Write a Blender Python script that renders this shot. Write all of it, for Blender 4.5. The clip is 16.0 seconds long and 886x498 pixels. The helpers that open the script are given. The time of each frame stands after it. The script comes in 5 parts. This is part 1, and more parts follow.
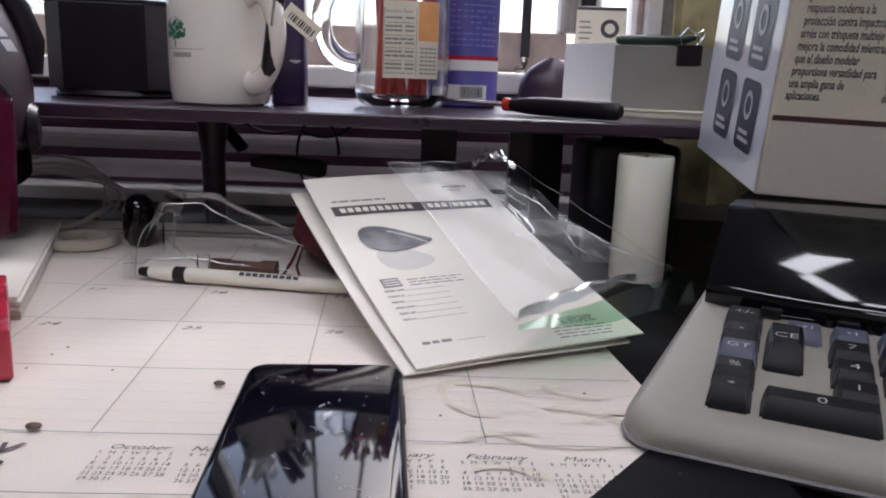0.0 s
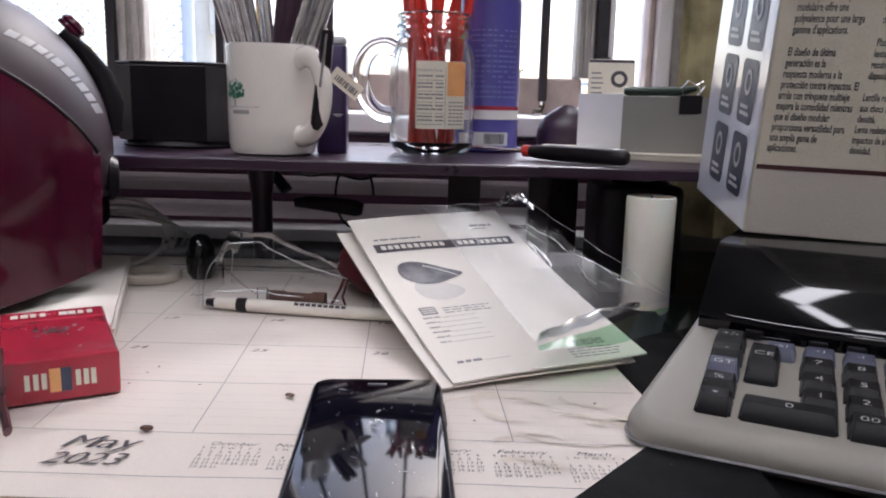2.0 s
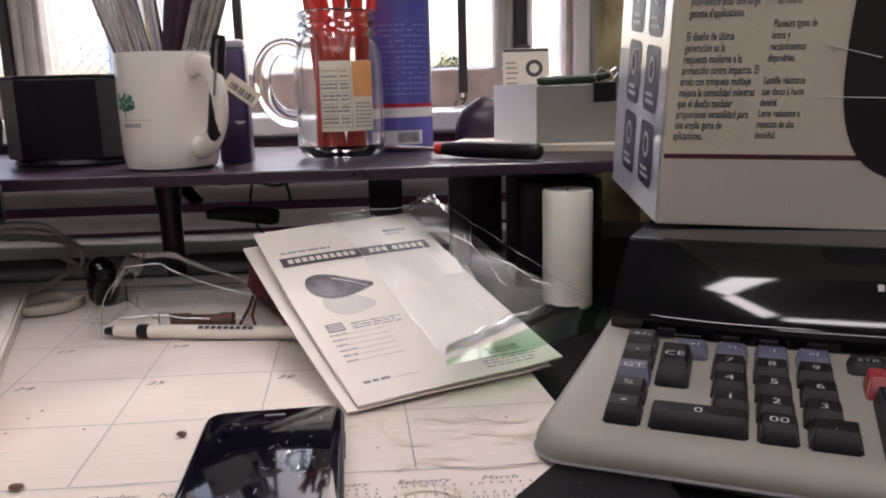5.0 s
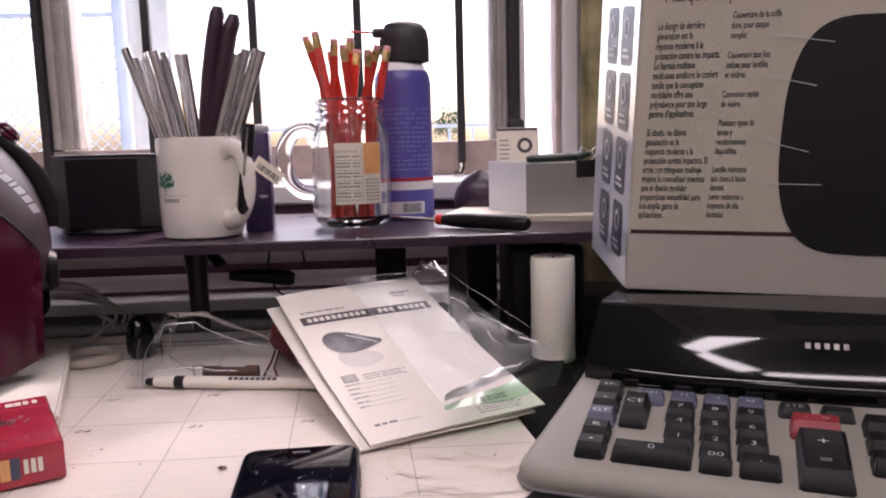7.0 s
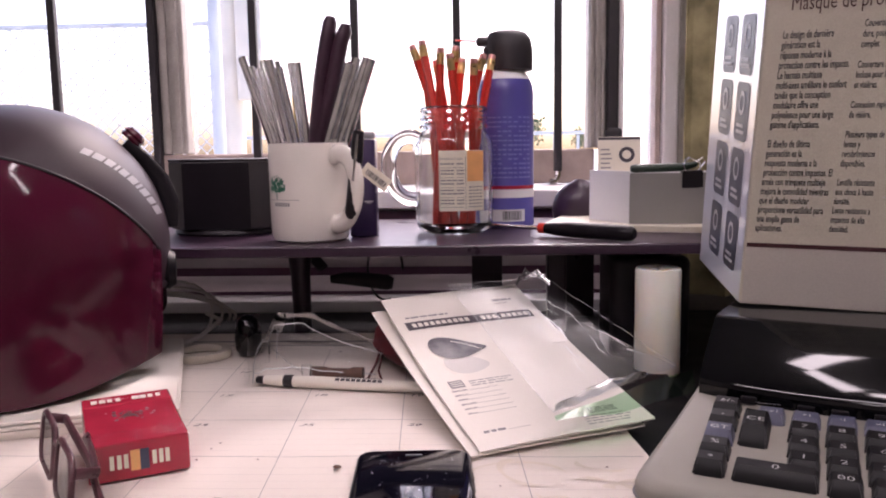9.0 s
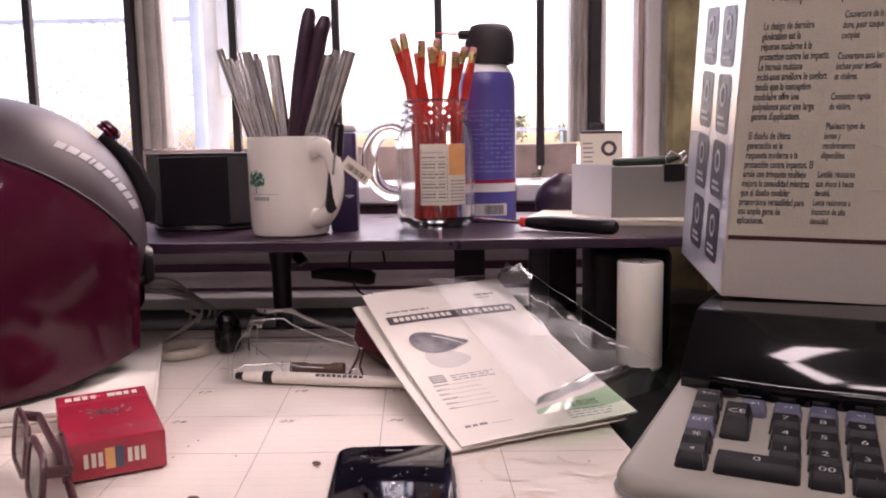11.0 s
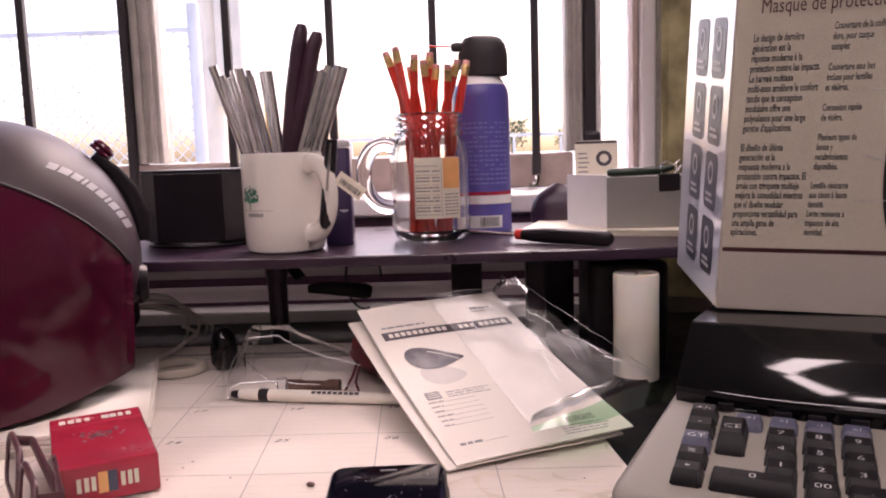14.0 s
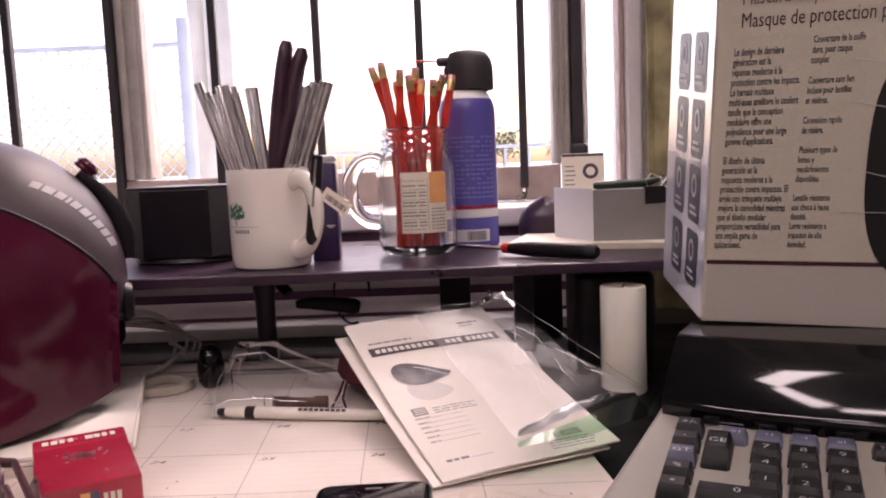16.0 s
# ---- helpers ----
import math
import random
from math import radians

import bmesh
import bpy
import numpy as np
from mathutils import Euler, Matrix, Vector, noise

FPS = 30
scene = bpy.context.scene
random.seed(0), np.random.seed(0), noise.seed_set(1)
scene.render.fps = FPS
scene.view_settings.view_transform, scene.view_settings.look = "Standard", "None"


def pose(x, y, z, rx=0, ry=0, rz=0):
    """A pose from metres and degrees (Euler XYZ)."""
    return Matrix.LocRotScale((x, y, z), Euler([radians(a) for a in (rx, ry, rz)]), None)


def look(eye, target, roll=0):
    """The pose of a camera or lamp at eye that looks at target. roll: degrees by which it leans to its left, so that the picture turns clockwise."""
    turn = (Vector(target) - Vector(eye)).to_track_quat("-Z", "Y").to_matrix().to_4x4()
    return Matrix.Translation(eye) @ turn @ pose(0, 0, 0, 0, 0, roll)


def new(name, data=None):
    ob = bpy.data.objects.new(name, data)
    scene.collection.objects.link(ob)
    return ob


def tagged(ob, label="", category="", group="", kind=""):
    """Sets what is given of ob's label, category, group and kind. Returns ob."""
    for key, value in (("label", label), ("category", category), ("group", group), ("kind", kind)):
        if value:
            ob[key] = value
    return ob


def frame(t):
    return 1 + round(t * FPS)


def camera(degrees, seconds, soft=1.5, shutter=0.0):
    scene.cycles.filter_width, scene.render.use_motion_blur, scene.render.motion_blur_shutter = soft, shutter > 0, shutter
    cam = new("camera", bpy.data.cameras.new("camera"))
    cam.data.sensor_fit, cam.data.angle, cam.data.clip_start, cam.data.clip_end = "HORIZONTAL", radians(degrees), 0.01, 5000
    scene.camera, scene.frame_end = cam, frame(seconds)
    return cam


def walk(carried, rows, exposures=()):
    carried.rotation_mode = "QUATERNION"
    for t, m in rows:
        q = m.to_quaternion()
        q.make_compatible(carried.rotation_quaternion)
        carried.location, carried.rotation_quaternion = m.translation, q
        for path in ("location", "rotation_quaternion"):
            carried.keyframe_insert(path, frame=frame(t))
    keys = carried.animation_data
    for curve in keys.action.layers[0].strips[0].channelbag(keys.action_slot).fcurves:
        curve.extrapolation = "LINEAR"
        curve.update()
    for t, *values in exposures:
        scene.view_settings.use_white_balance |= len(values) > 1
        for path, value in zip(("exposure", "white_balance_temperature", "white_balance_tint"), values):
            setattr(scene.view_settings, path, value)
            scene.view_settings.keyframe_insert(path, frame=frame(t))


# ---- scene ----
cam = camera(58.76, 16.0, soft=2.0)
PATH = [
    (0, (0.1208, -0.3969, 0.1381), (0.1301, 0.0906, 0.0274), 2.14),
    (0.5, (0.1193, -0.403, 0.1399), (0.1221, 0.0836, 0.0249), 1.44),
    (1, (0.1209, -0.4329, 0.1642), (0.1105, 0.0582, 0.0711), -0.5),
    (1.5, (0.1104, -0.4675, 0.1638), (0.0904, 0.0251, 0.0803), 0.85),
    (2, (0.113, -0.4647, 0.1556), (0.1093, 0.0266, 0.0626), 1.45),
    (2.5, (0.1264, -0.448, 0.1554), (0.1372, 0.043, 0.0616), 0.03),
    (3, (0.1366, -0.4272, 0.1488), (0.1637, 0.0583, 0.0324), -0.15),
    (3.5, (0.1327, -0.4303, 0.1446), (0.1562, 0.0546, 0.0248), 0.44),
    (4, (0.131, -0.4249, 0.1423), (0.1609, 0.0573, 0.0133), 0.16),
    (4.5, (0.1355, -0.4316, 0.1509), (0.1608, 0.0529, 0.03), -0.91),
    (5, (0.1424, -0.4407, 0.1638), (0.169, 0.0485, 0.0637), -1.57),
    (5.2, (0.1436, -0.4511, 0.17), (0.1713, 0.0397, 0.0785), -1.93),
    (7.3, (0.1371, -0.5209, 0.1865), (0.1627, -0.0261, 0.1194), -1.32),
    (7.5, (0.1332, -0.5194, 0.1835), (0.1531, -0.0245, 0.115), -0.92),
    (8, (0.1239, -0.5202, 0.1849), (0.1196, -0.0247, 0.1181), -1.07),
    (8.5, (0.118, -0.5199, 0.1868), (0.1, -0.0243, 0.1234), -1.01),
    (9, (0.1163, -0.5212, 0.1878), (0.0948, -0.0255, 0.1259), -0.88),
    (9.2, (0.1155, -0.5214, 0.1876), (0.0935, -0.0258, 0.1249), -0.91),
    (11.3, (0.1189, -0.5159, 0.1849), (0.1078, -0.0201, 0.1207), -0.95),
    (11.5, (0.1183, -0.5177, 0.186), (0.1026, -0.0217, 0.1243), -0.87),
    (12, (0.1195, -0.5163, 0.1865), (0.1075, -0.0203, 0.1243), -1.02),
    (12.5, (0.121, -0.5141, 0.1868), (0.1117, -0.0181, 0.1242), -1.07),
    (13, (0.1195, -0.5149, 0.1858), (0.108, -0.0188, 0.1239), -0.8),
    (13.5, (0.1221, -0.515, 0.1896), (0.1092, -0.0189, 0.1286), -1.47),
    (14, (0.1246, -0.5137, 0.1918), (0.112, -0.0176, 0.1313), -1.79),
    (14.5, (0.1263, -0.5139, 0.1928), (0.1156, -0.0173, 0.1355), -1.88),
    (15, (0.1275, -0.5137, 0.1937), (0.1187, -0.0169, 0.1377), -2.02),
    (15.5, (0.1274, -0.5136, 0.1942), (0.119, -0.0171, 0.1361), -2.08),
    (16, (0.1301, -0.5131, 0.1944), (0.1223, -0.016, 0.1409), -2.29),
]
EXPOSURES = [(0, 1.70, 5800, 13), (1.5, 1.80, 5800, 16), (2.5, 1.72, 6100, 15), (3.5, 1.70, 6500, 16), (5.2, 1.72, 6350, 19), (7.3, 1.88, 6400, 30), (9, 1.90, 6500, 32), (12.5, 1.90, 6900, 36), (16, 1.86, 6950, 35)]
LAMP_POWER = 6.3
walk(cam, [(t, look(eye, target, roll)) for t, eye, target, roll in PATH], EXPOSURES)

# ---- light ----
world = bpy.data.worlds.new("sky")
scene.world = world
world.use_nodes = True
wn = world.node_tree
sky = wn.nodes.new("ShaderNodeTexSky")
sky.sky_type = "NISHITA"
sky.sun_disc = False
sky.sun_elevation, sky.sun_rotation = radians(48), radians(20)
sky.air_density, sky.dust_density = 1.0, 4.0
wn.nodes["Background"].inputs["Strength"].default_value = 0.15
wn.links.new(sky.outputs[0], wn.nodes["Background"].inputs["Color"])
sun = new("sun", bpy.data.lights.new("sun", "SUN"))
sun.data.energy, sun.data.angle, sun.data.color = 1.2, radians(12), (1, 0.97, 0.92)
sun.matrix_world = look((2, 6, 8), (0, 0, 0))


# ---- materials ----
def material(name, colour, rough=0.5, metal=0.0, vary=0.12, scale=60.0, bump=0.0, fine=900.0, coat=0.0, stain=None, spec=0.5, sub=0.0):
    """A principled surface with broad and fine variation in colour and relief."""
    m = bpy.data.materials.new(name)
    m.use_nodes = True
    n, l = m.node_tree.nodes, m.node_tree.links
    b = n["Principled BSDF"]
    b.inputs["Roughness"].default_value, b.inputs["Metallic"].default_value = rough, metal
    b.inputs["Coat Weight"].default_value, b.inputs["Specular IOR Level"].default_value = coat, spec
    b.inputs["Coat Roughness"].default_value = 0.05
    b.inputs["Subsurface Weight"].default_value = sub
    b.inputs["Subsurface Radius"].default_value = (0.01, 0.008, 0.006)
    co = n.new("ShaderNodeTexCoord")
    big, small = n.new("ShaderNodeTexNoise"), n.new("ShaderNodeTexNoise")
    big.inputs["Scale"].default_value, small.inputs["Scale"].default_value = scale, fine
    big.inputs["Detail"].default_value = 4
    for t in (big, small):
        l.new(co.outputs["Object"], t.inputs["Vector"])
    ramp = n.new("ShaderNodeValToRGB")
    low = stain or [c * (1 - vary) for c in colour]
    ramp.color_ramp.elements[0].color, ramp.color_ramp.elements[1].color = (*low, 1), (*colour, 1)
    ramp.color_ramp.elements[0].position, ramp.color_ramp.elements[1].position = 0.25, 0.62
    l.new(big.outputs["Fac"], ramp.inputs["Fac"])
    mix = n.new("ShaderNodeMixRGB")
    mix.blend_type, mix.inputs["Fac"].default_value = "OVERLAY", 0.12 if vary else 0.0
    l.new(ramp.outputs["Color"], mix.inputs["Color1"])
    l.new(small.outputs["Fac"], mix.inputs["Color2"])
    l.new(mix.outputs["Color"], b.inputs["Base Color"])
    wear = n.new("ShaderNodeMapRange")
    wear.inputs["To Min"].default_value, wear.inputs["To Max"].default_value = max(rough * 0.75, 0.02), min(rough * 1.25, 1)
    l.new(big.outputs["Fac"], wear.inputs["Value"])
    l.new(wear.outputs[0], b.inputs["Roughness"])
    if bump:
        bp = n.new("ShaderNodeBump")
        bp.inputs["Strength"].default_value, bp.inputs["Distance"].default_value = bump, 0.0006
        l.new(small.outputs["Fac"], bp.inputs["Height"])
        l.new(bp.outputs["Normal"], b.inputs["Normal"])
    return m


def clear(name, tint=(1, 1, 1), rough=0.03, ior=1.45, thin=0.0):
    """Glass or film; thin: share of plain see-through, for sheets without volume."""
    m = bpy.data.materials.new(name)
    m.use_nodes = True
    n, l = m.node_tree.nodes, m.node_tree.links
    b = n["Principled BSDF"]
    b.inputs["Base Color"].default_value = (*tint, 1)
    b.inputs["Transmission Weight"].default_value, b.inputs["Roughness"].default_value, b.inputs["IOR"].default_value = 1, rough, ior
    if thin:
        out, mx, tr, gl, fr = n["Material Output"], n.new("ShaderNodeMixShader"), n.new("ShaderNodeBsdfTransparent"), n.new("ShaderNodeBsdfGlossy"), n.new("ShaderNodeFresnel")
        tr.inputs["Color"].default_value, gl.inputs["Roughness"].default_value = (*tint, 1), rough
        fr.inputs["IOR"].default_value = ior
        up = n.new("ShaderNodeMath")
        up.operation, up.inputs[1].default_value = "ADD", thin
        l.new(fr.outputs[0], up.inputs[0])
        l.new(up.outputs[0], mx.inputs["Fac"])
        l.new(tr.outputs[0], mx.inputs[1])
        l.new(gl.outputs[0], mx.inputs[2])
        l.new(mx.outputs[0], out.inputs["Surface"])
    return m


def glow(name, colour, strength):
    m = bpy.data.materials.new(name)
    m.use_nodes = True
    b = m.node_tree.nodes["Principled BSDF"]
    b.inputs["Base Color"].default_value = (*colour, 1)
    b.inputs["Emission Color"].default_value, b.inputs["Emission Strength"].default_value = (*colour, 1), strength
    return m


PAPER = material("calendar_paper", (0.73, 0.66, 0.60), 0.75, vary=0.06, scale=14, bump=0.05)
PAGE = material("brochure_paper", (0.77, 0.72, 0.655), 0.6, vary=0.04, scale=20)
EDGE = material("paper_edges", (0.45, 0.33, 0.22), 0.9, vary=0.4, scale=400)
INK = material("printing_ink", (0.07, 0.06, 0.07), 0.7, vary=0.2, scale=200)
PALE_INK = material("pale_ruling", (0.52, 0.47, 0.45), 0.8, vary=0.2, scale=120)
GREY_INK = material("grey_ink", (0.25, 0.24, 0.25), 0.7, vary=0.2, scale=200)
COFFEE = material("coffee_stain", (0.71, 0.63, 0.535), 0.8, vary=0.15, scale=60)
DARK_RED_INK = material("dark_red_ink", (0.06, 0.016, 0.02), 0.6, vary=0.1)
VINYL = material("black_vinyl", (0.0035, 0.0035, 0.0045), 0.6, spec=0.08, vary=0.4, scale=40, bump=0.25, fine=1800)
DESK = material("black_laminate", (0.003, 0.003, 0.0035), 0.5, spec=0.12, vary=0.4, scale=30, bump=0.1)
# Black laminate; purple glare from the window is put into its colour.
SHELF = material("glare_tinted_laminate", (0.032, 0.014, 0.030), 0.30, vary=0.4, scale=25, bump=0.1)
BLACK = material("black_plastic", (0.010, 0.008, 0.011), 0.35, spec=0.3, vary=0.3, scale=50)
MATT_BLACK = material("matt_black_plastic", (0.022, 0.018, 0.022), 0.6, vary=0.3, scale=50, bump=0.1)
DULL = material("dull_black", (0.008, 0.008, 0.009), 0.9, vary=0.2, spec=0.05)
GLOSS = material("gloss_black", (0.004, 0.004, 0.005), 0.06, vary=0.3, scale=30, spec=0.35)
SCREEN = material("phone_glass", (0.004, 0.004, 0.009), 0.06, vary=0.3, scale=25, spec=0.25)
# Purple glare is put into the shell's plum and the visor's maroon.
MAROON = material("glare_tinted_shell", (0.034, 0.019, 0.027), 0.45, vary=0.3, scale=18, spec=0.22)
SMOKE = material("glare_reddened_visor", (0.075, 0.008, 0.024), 0.09, vary=0.3, scale=15, spec=0.4)
SILVER = material("silver_print", (0.55, 0.54, 0.56), 0.4, vary=0.1)
BEIGE = material("warm_grey_plastic", (0.275, 0.255, 0.222), 0.5, vary=0.08, scale=30, bump=0.12, fine=2500)
KEY = material("dark_key_plastic", (0.006, 0.0055, 0.007), 0.42, spec=0.22, vary=0.25, scale=90, bump=0.1)
KEY_BLUE = material("blue_grey_key", (0.075, 0.080, 0.13), 0.45, spec=0.4, vary=0.2, scale=90)
KEY_RED = material("red_key", (0.30, 0.02, 0.03), 0.45, vary=0.2, scale=90)
LEGEND = material("key_legend", (0.58, 0.58, 0.57), 0.6, vary=0.05)
WAX = material("white_wax", (0.90, 0.88, 0.78), 0.45, vary=0.05, scale=30, sub=0.5)
CERAMIC = material("white_glaze", (0.78, 0.74, 0.68), 0.16, vary=0.04, scale=20, coat=0.3)
GREEN_INK = material("green_print", (0.03, 0.16, 0.10), 0.5, vary=0.2, scale=200)
NAVY = material("navy_plastic", (0.035, 0.018, 0.075), 0.35, vary=0.2, scale=40)
BLUE = material("blue_can_paint", (0.085, 0.075, 0.33), 0.3, vary=0.12, scale=30, coat=0.3)
RED = material("red_pencil_paint", (0.62, 0.035, 0.02), 0.35, vary=0.15, scale=80)
RED_CARD = material("red_glossy_card", (0.43, 0.022, 0.050), 0.25, vary=0.18, scale=40, coat=0.4)
STEEL = material("brushed_steel", (0.82, 0.81, 0.81), 0.13, metal=1, vary=0.25, scale=100)
BRASS = material("brass_ferrule", (0.75, 0.55, 0.25), 0.3, metal=1, vary=0.2, scale=200)
RUBBER = material("pink_eraser", (0.72, 0.35, 0.32), 0.8, vary=0.15, scale=200)
WHITE = material("white_paint", (0.76, 0.73, 0.73), 0.5, vary=0.08, scale=12, bump=0.1, fine=300)
BOX_WHITE = material("white_carton", (0.76, 0.76, 0.77), 0.55, vary=0.05, scale=30)
# Darker copy of the white carton: shade put into the front wall's colour.
BOX_SHADED = material("shaded_white_carton", (0.25, 0.24, 0.23), 0.6, vary=0.07, scale=30)
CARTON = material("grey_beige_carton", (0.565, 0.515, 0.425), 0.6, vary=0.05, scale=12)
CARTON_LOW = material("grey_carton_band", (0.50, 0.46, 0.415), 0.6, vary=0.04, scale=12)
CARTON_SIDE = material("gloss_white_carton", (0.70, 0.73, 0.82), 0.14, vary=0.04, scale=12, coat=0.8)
ICON = material("slate_print", (0.045, 0.05, 0.08), 0.35, vary=0.1)
IVORY = material("ivory_plastic", (0.74, 0.70, 0.62), 0.4, vary=0.05, scale=60)
BROWN = material("brown_rubber", (0.10, 0.045, 0.03), 0.6, vary=0.3, scale=150, bump=0.2)
BLOOD = material("dark_red_fabric", (0.09, 0.008, 0.012), 0.8, vary=0.4, scale=90, bump=0.4)
ORANGE = material("orange_label", (0.85, 0.42, 0.16), 0.5, vary=0.15, scale=80)
CREAM = material("cream_label", (0.78, 0.72, 0.60), 0.5, vary=0.06, scale=80)
ALU = material("weathered_aluminium", (0.42, 0.39, 0.36), 0.5, metal=0.3, vary=0.3, scale=25, bump=0.2, fine=300)
IRON = material("black_iron", (0.018, 0.014, 0.018), 0.5, vary=0.4, scale=40, bump=0.3)
RAIL = material("old_wood_rail", (0.42, 0.33, 0.30), 0.6, vary=0.3, scale=30, bump=0.3)
SLAT = material("grey_heater_enamel", (0.60, 0.52, 0.54), 0.45, vary=0.2, scale=12, bump=0.1)
CURTAIN = material("olive_patterned_cloth", (0.38, 0.33, 0.18), 0.9, vary=0.5, scale=26, stain=(0.13, 0.11, 0.05), bump=0.3)
WALL = material("cream_wall_paint", (0.46, 0.43, 0.40), 0.8, vary=0.06, scale=5, bump=0.15, fine=200)
FLOOR = material("grey_floor", (0.25, 0.23, 0.21), 0.5, vary=0.2, scale=4)
# Unseen ceiling, kept dark so the display mirrors black.
CEIL = material("darkened_ceiling", (0.34, 0.33, 0.32), 0.9, vary=0.08, scale=6)
# Yard ground paled: the bright outdoor haze is put into its colour.
GRASS = material("haze_paled_ground", (0.46, 0.50, 0.47), 0.9, vary=0.25, scale=1.5)
FENCE = material("galvanised_wire", (0.72, 0.73, 0.76), 0.5, metal=0.0, vary=0.2, scale=5)
POLE = material("weathered_pole", (0.80, 0.72, 0.62), 0.8, vary=0.2, scale=6)
BARK = material("bark", (0.18, 0.15, 0.12), 0.9, vary=0.4, scale=12, bump=0.4)
LEAF = material("leaves", (0.12, 0.16, 0.08), 0.7, vary=0.4, scale=4)
CABLE = material("pale_cable", (0.74, 0.70, 0.66), 0.4, vary=0.1)
FRAME = material("dark_plum_frame", (0.11, 0.045, 0.055), 0.3, vary=0.3, scale=120)
GLASS = clear("jar_glass", (0.985, 1.0, 0.995), 0.05, 1.45)
PANE = clear("window_pane", (0.97, 0.98, 0.98), 0.02, 1.2, 0.01)
FILM = clear("clear_film", (0.955, 0.96, 0.965), 0.05, 1.13, 0.002)
BAG_FILM = clear("hazy_bag_film", (0.955, 0.96, 0.965), 0.26, 1.13, 0.005)
FILM_GREEN = clear("green_film", (0.55, 0.85, 0.62), 0.15, 1.35, 0.06)
FILM_BLUE = clear("blue_film", (0.84, 0.90, 0.94), 0.16, 1.40, 0.36)
# Plain white paints the window's glints on the bag's whitened creases.
CREASE_GLINT = material("glint_white_crease", (0.88, 0.89, 0.91), 0.25, vary=0.05)
CREASE = clear("creased_film", (0.97, 0.98, 0.98), 0.35, 1.4, 0.45)
FROST = clear("frosted_pane", (0.92, 0.95, 0.97), 0.55, 1.3)
LENS = clear("spectacle_lens", (0.62, 0.46, 0.50), 0.03, 1.4, 0.08)
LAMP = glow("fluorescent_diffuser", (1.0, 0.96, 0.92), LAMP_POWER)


# ---- building helpers ----
def part(name, bm, mat, parent=None, label="", smooth=False):
    me = bpy.data.meshes.new(name)
    bmesh.ops.recalc_face_normals(bm, faces=bm.faces)
    bm.to_mesh(me)
    bm.free()
    me.materials.append(mat)
    if smooth:
        for p in me.polygons:
            p.use_smooth = True
        me.set_sharp_from_angle(angle=radians(38))
    ob = new(name, me)
    if parent:
        ob.parent = parent
    if label:
        ob["label"] = label
    return ob


def thing(name, m, label, category, group="", kind=""):
    ob = new(name)
    ob.empty_display_size = 0.01
    ob.matrix_world = m
    return tagged(ob, label, category, group, kind)


def box(x0, x1, y0, y1, z0, z1, bevel=0.0, seg=2, bm=None):
    b = bmesh.new()
    bmesh.ops.create_cube(b, size=1)
    for v in b.verts:
        v.co = ((x0 + x1) / 2 + v.co.x * (x1 - x0), (y0 + y1) / 2 + v.co.y * (y1 - y0), (z0 + z1) / 2 + v.co.z * (z1 - z0))
    if bevel:
        bmesh.ops.bevel(b, geom=list(b.edges), offset=bevel, segments=seg, profile=0.5, affect="EDGES")
    return join(bm, b)


def join(bm, b):
    if bm is None:
        return b
    me = bpy.data.meshes.new("tmp")
    b.to_mesh(me)
    b.free()
    bm.from_mesh(me)
    bpy.data.meshes.remove(me)
    return bm


def lathe(profile, seg=48, bm=None, at=(0, 0, 0)):
    """Turn a list of (radius, height) about z."""
    b = bmesh.new()
    rings = []
    for r, z in profile:
        if r < 1e-6:
            rings.append([b.verts.new((at[0], at[1], at[2] + z))])
        else:
            rings.append([b.verts.new((at[0] + r * math.cos(a), at[1] + r * math.sin(a), at[2] + z)) for a in (2 * math.pi * k / seg for k in range(seg))])
    for p, q in zip(rings, rings[1:]):
        for k in range(seg):
            j = (k + 1) % seg
            if len(p) == 1 and len(q) > 1:
                b.faces.new((p[0], q[k], q[j]))
            elif len(q) == 1 and len(p) > 1:
                b.faces.new((p[k], p[j], q[0]))
            elif len(p) > 1:
                b.faces.new((p[k], p[j], q[j], q[k]))
    return join(bm, b)


def tube(points, r, seg=10, bm=None, flat=1.0, ends=None):
    """A round rod along points; flat squeezes it across; ends: radius factors along it."""
    b = bmesh.new()
    pts = [Vector(p) for p in points]
    rings, side = [], None
    for i, p in enumerate(pts):
        d = (pts[min(i + 1, len(pts) - 1)] - pts[max(i - 1, 0)]).normalized()
        if side is None:
            side = d.cross(Vector((0, 0, 1)) if abs(d.z) < 0.9 else Vector((1, 0, 0))).normalized()
        side = (side - d * side.dot(d)).normalized()
        up = d.cross(side)
        f = r * (ends[i] if ends else 1)
        rings.append([b.verts.new(p + side * f * math.cos(a) + up * f * flat * math.sin(a)) for a in (2 * math.pi * k / seg for k in range(seg))])
    for p, q in zip(rings, rings[1:]):
        for k in range(seg):
            b.faces.new((p[k], p[(k + 1) % seg], q[(k + 1) % seg], q[k]))
    b.faces.new(rings[0][::-1])
    b.faces.new(rings[-1])
    return join(bm, b)


def bend(points, n=6):
    """A smooth line through points, n steps to each stretch."""
    p = [Vector(q) for q in points]
    p = [p[0] * 2 - p[1]] + p + [p[-1] * 2 - p[-2]]
    out = []
    for a, b, c, d in zip(p, p[1:], p[2:], p[3:]):
        for k in range(n):
            t = k / n
            out.append(0.5 * (2 * b + (c - a) * t + (2 * a - 5 * b + 4 * c - d) * t * t + (3 * b - a - 3 * c + d) * t ** 3))
    return out + [p[-2]]


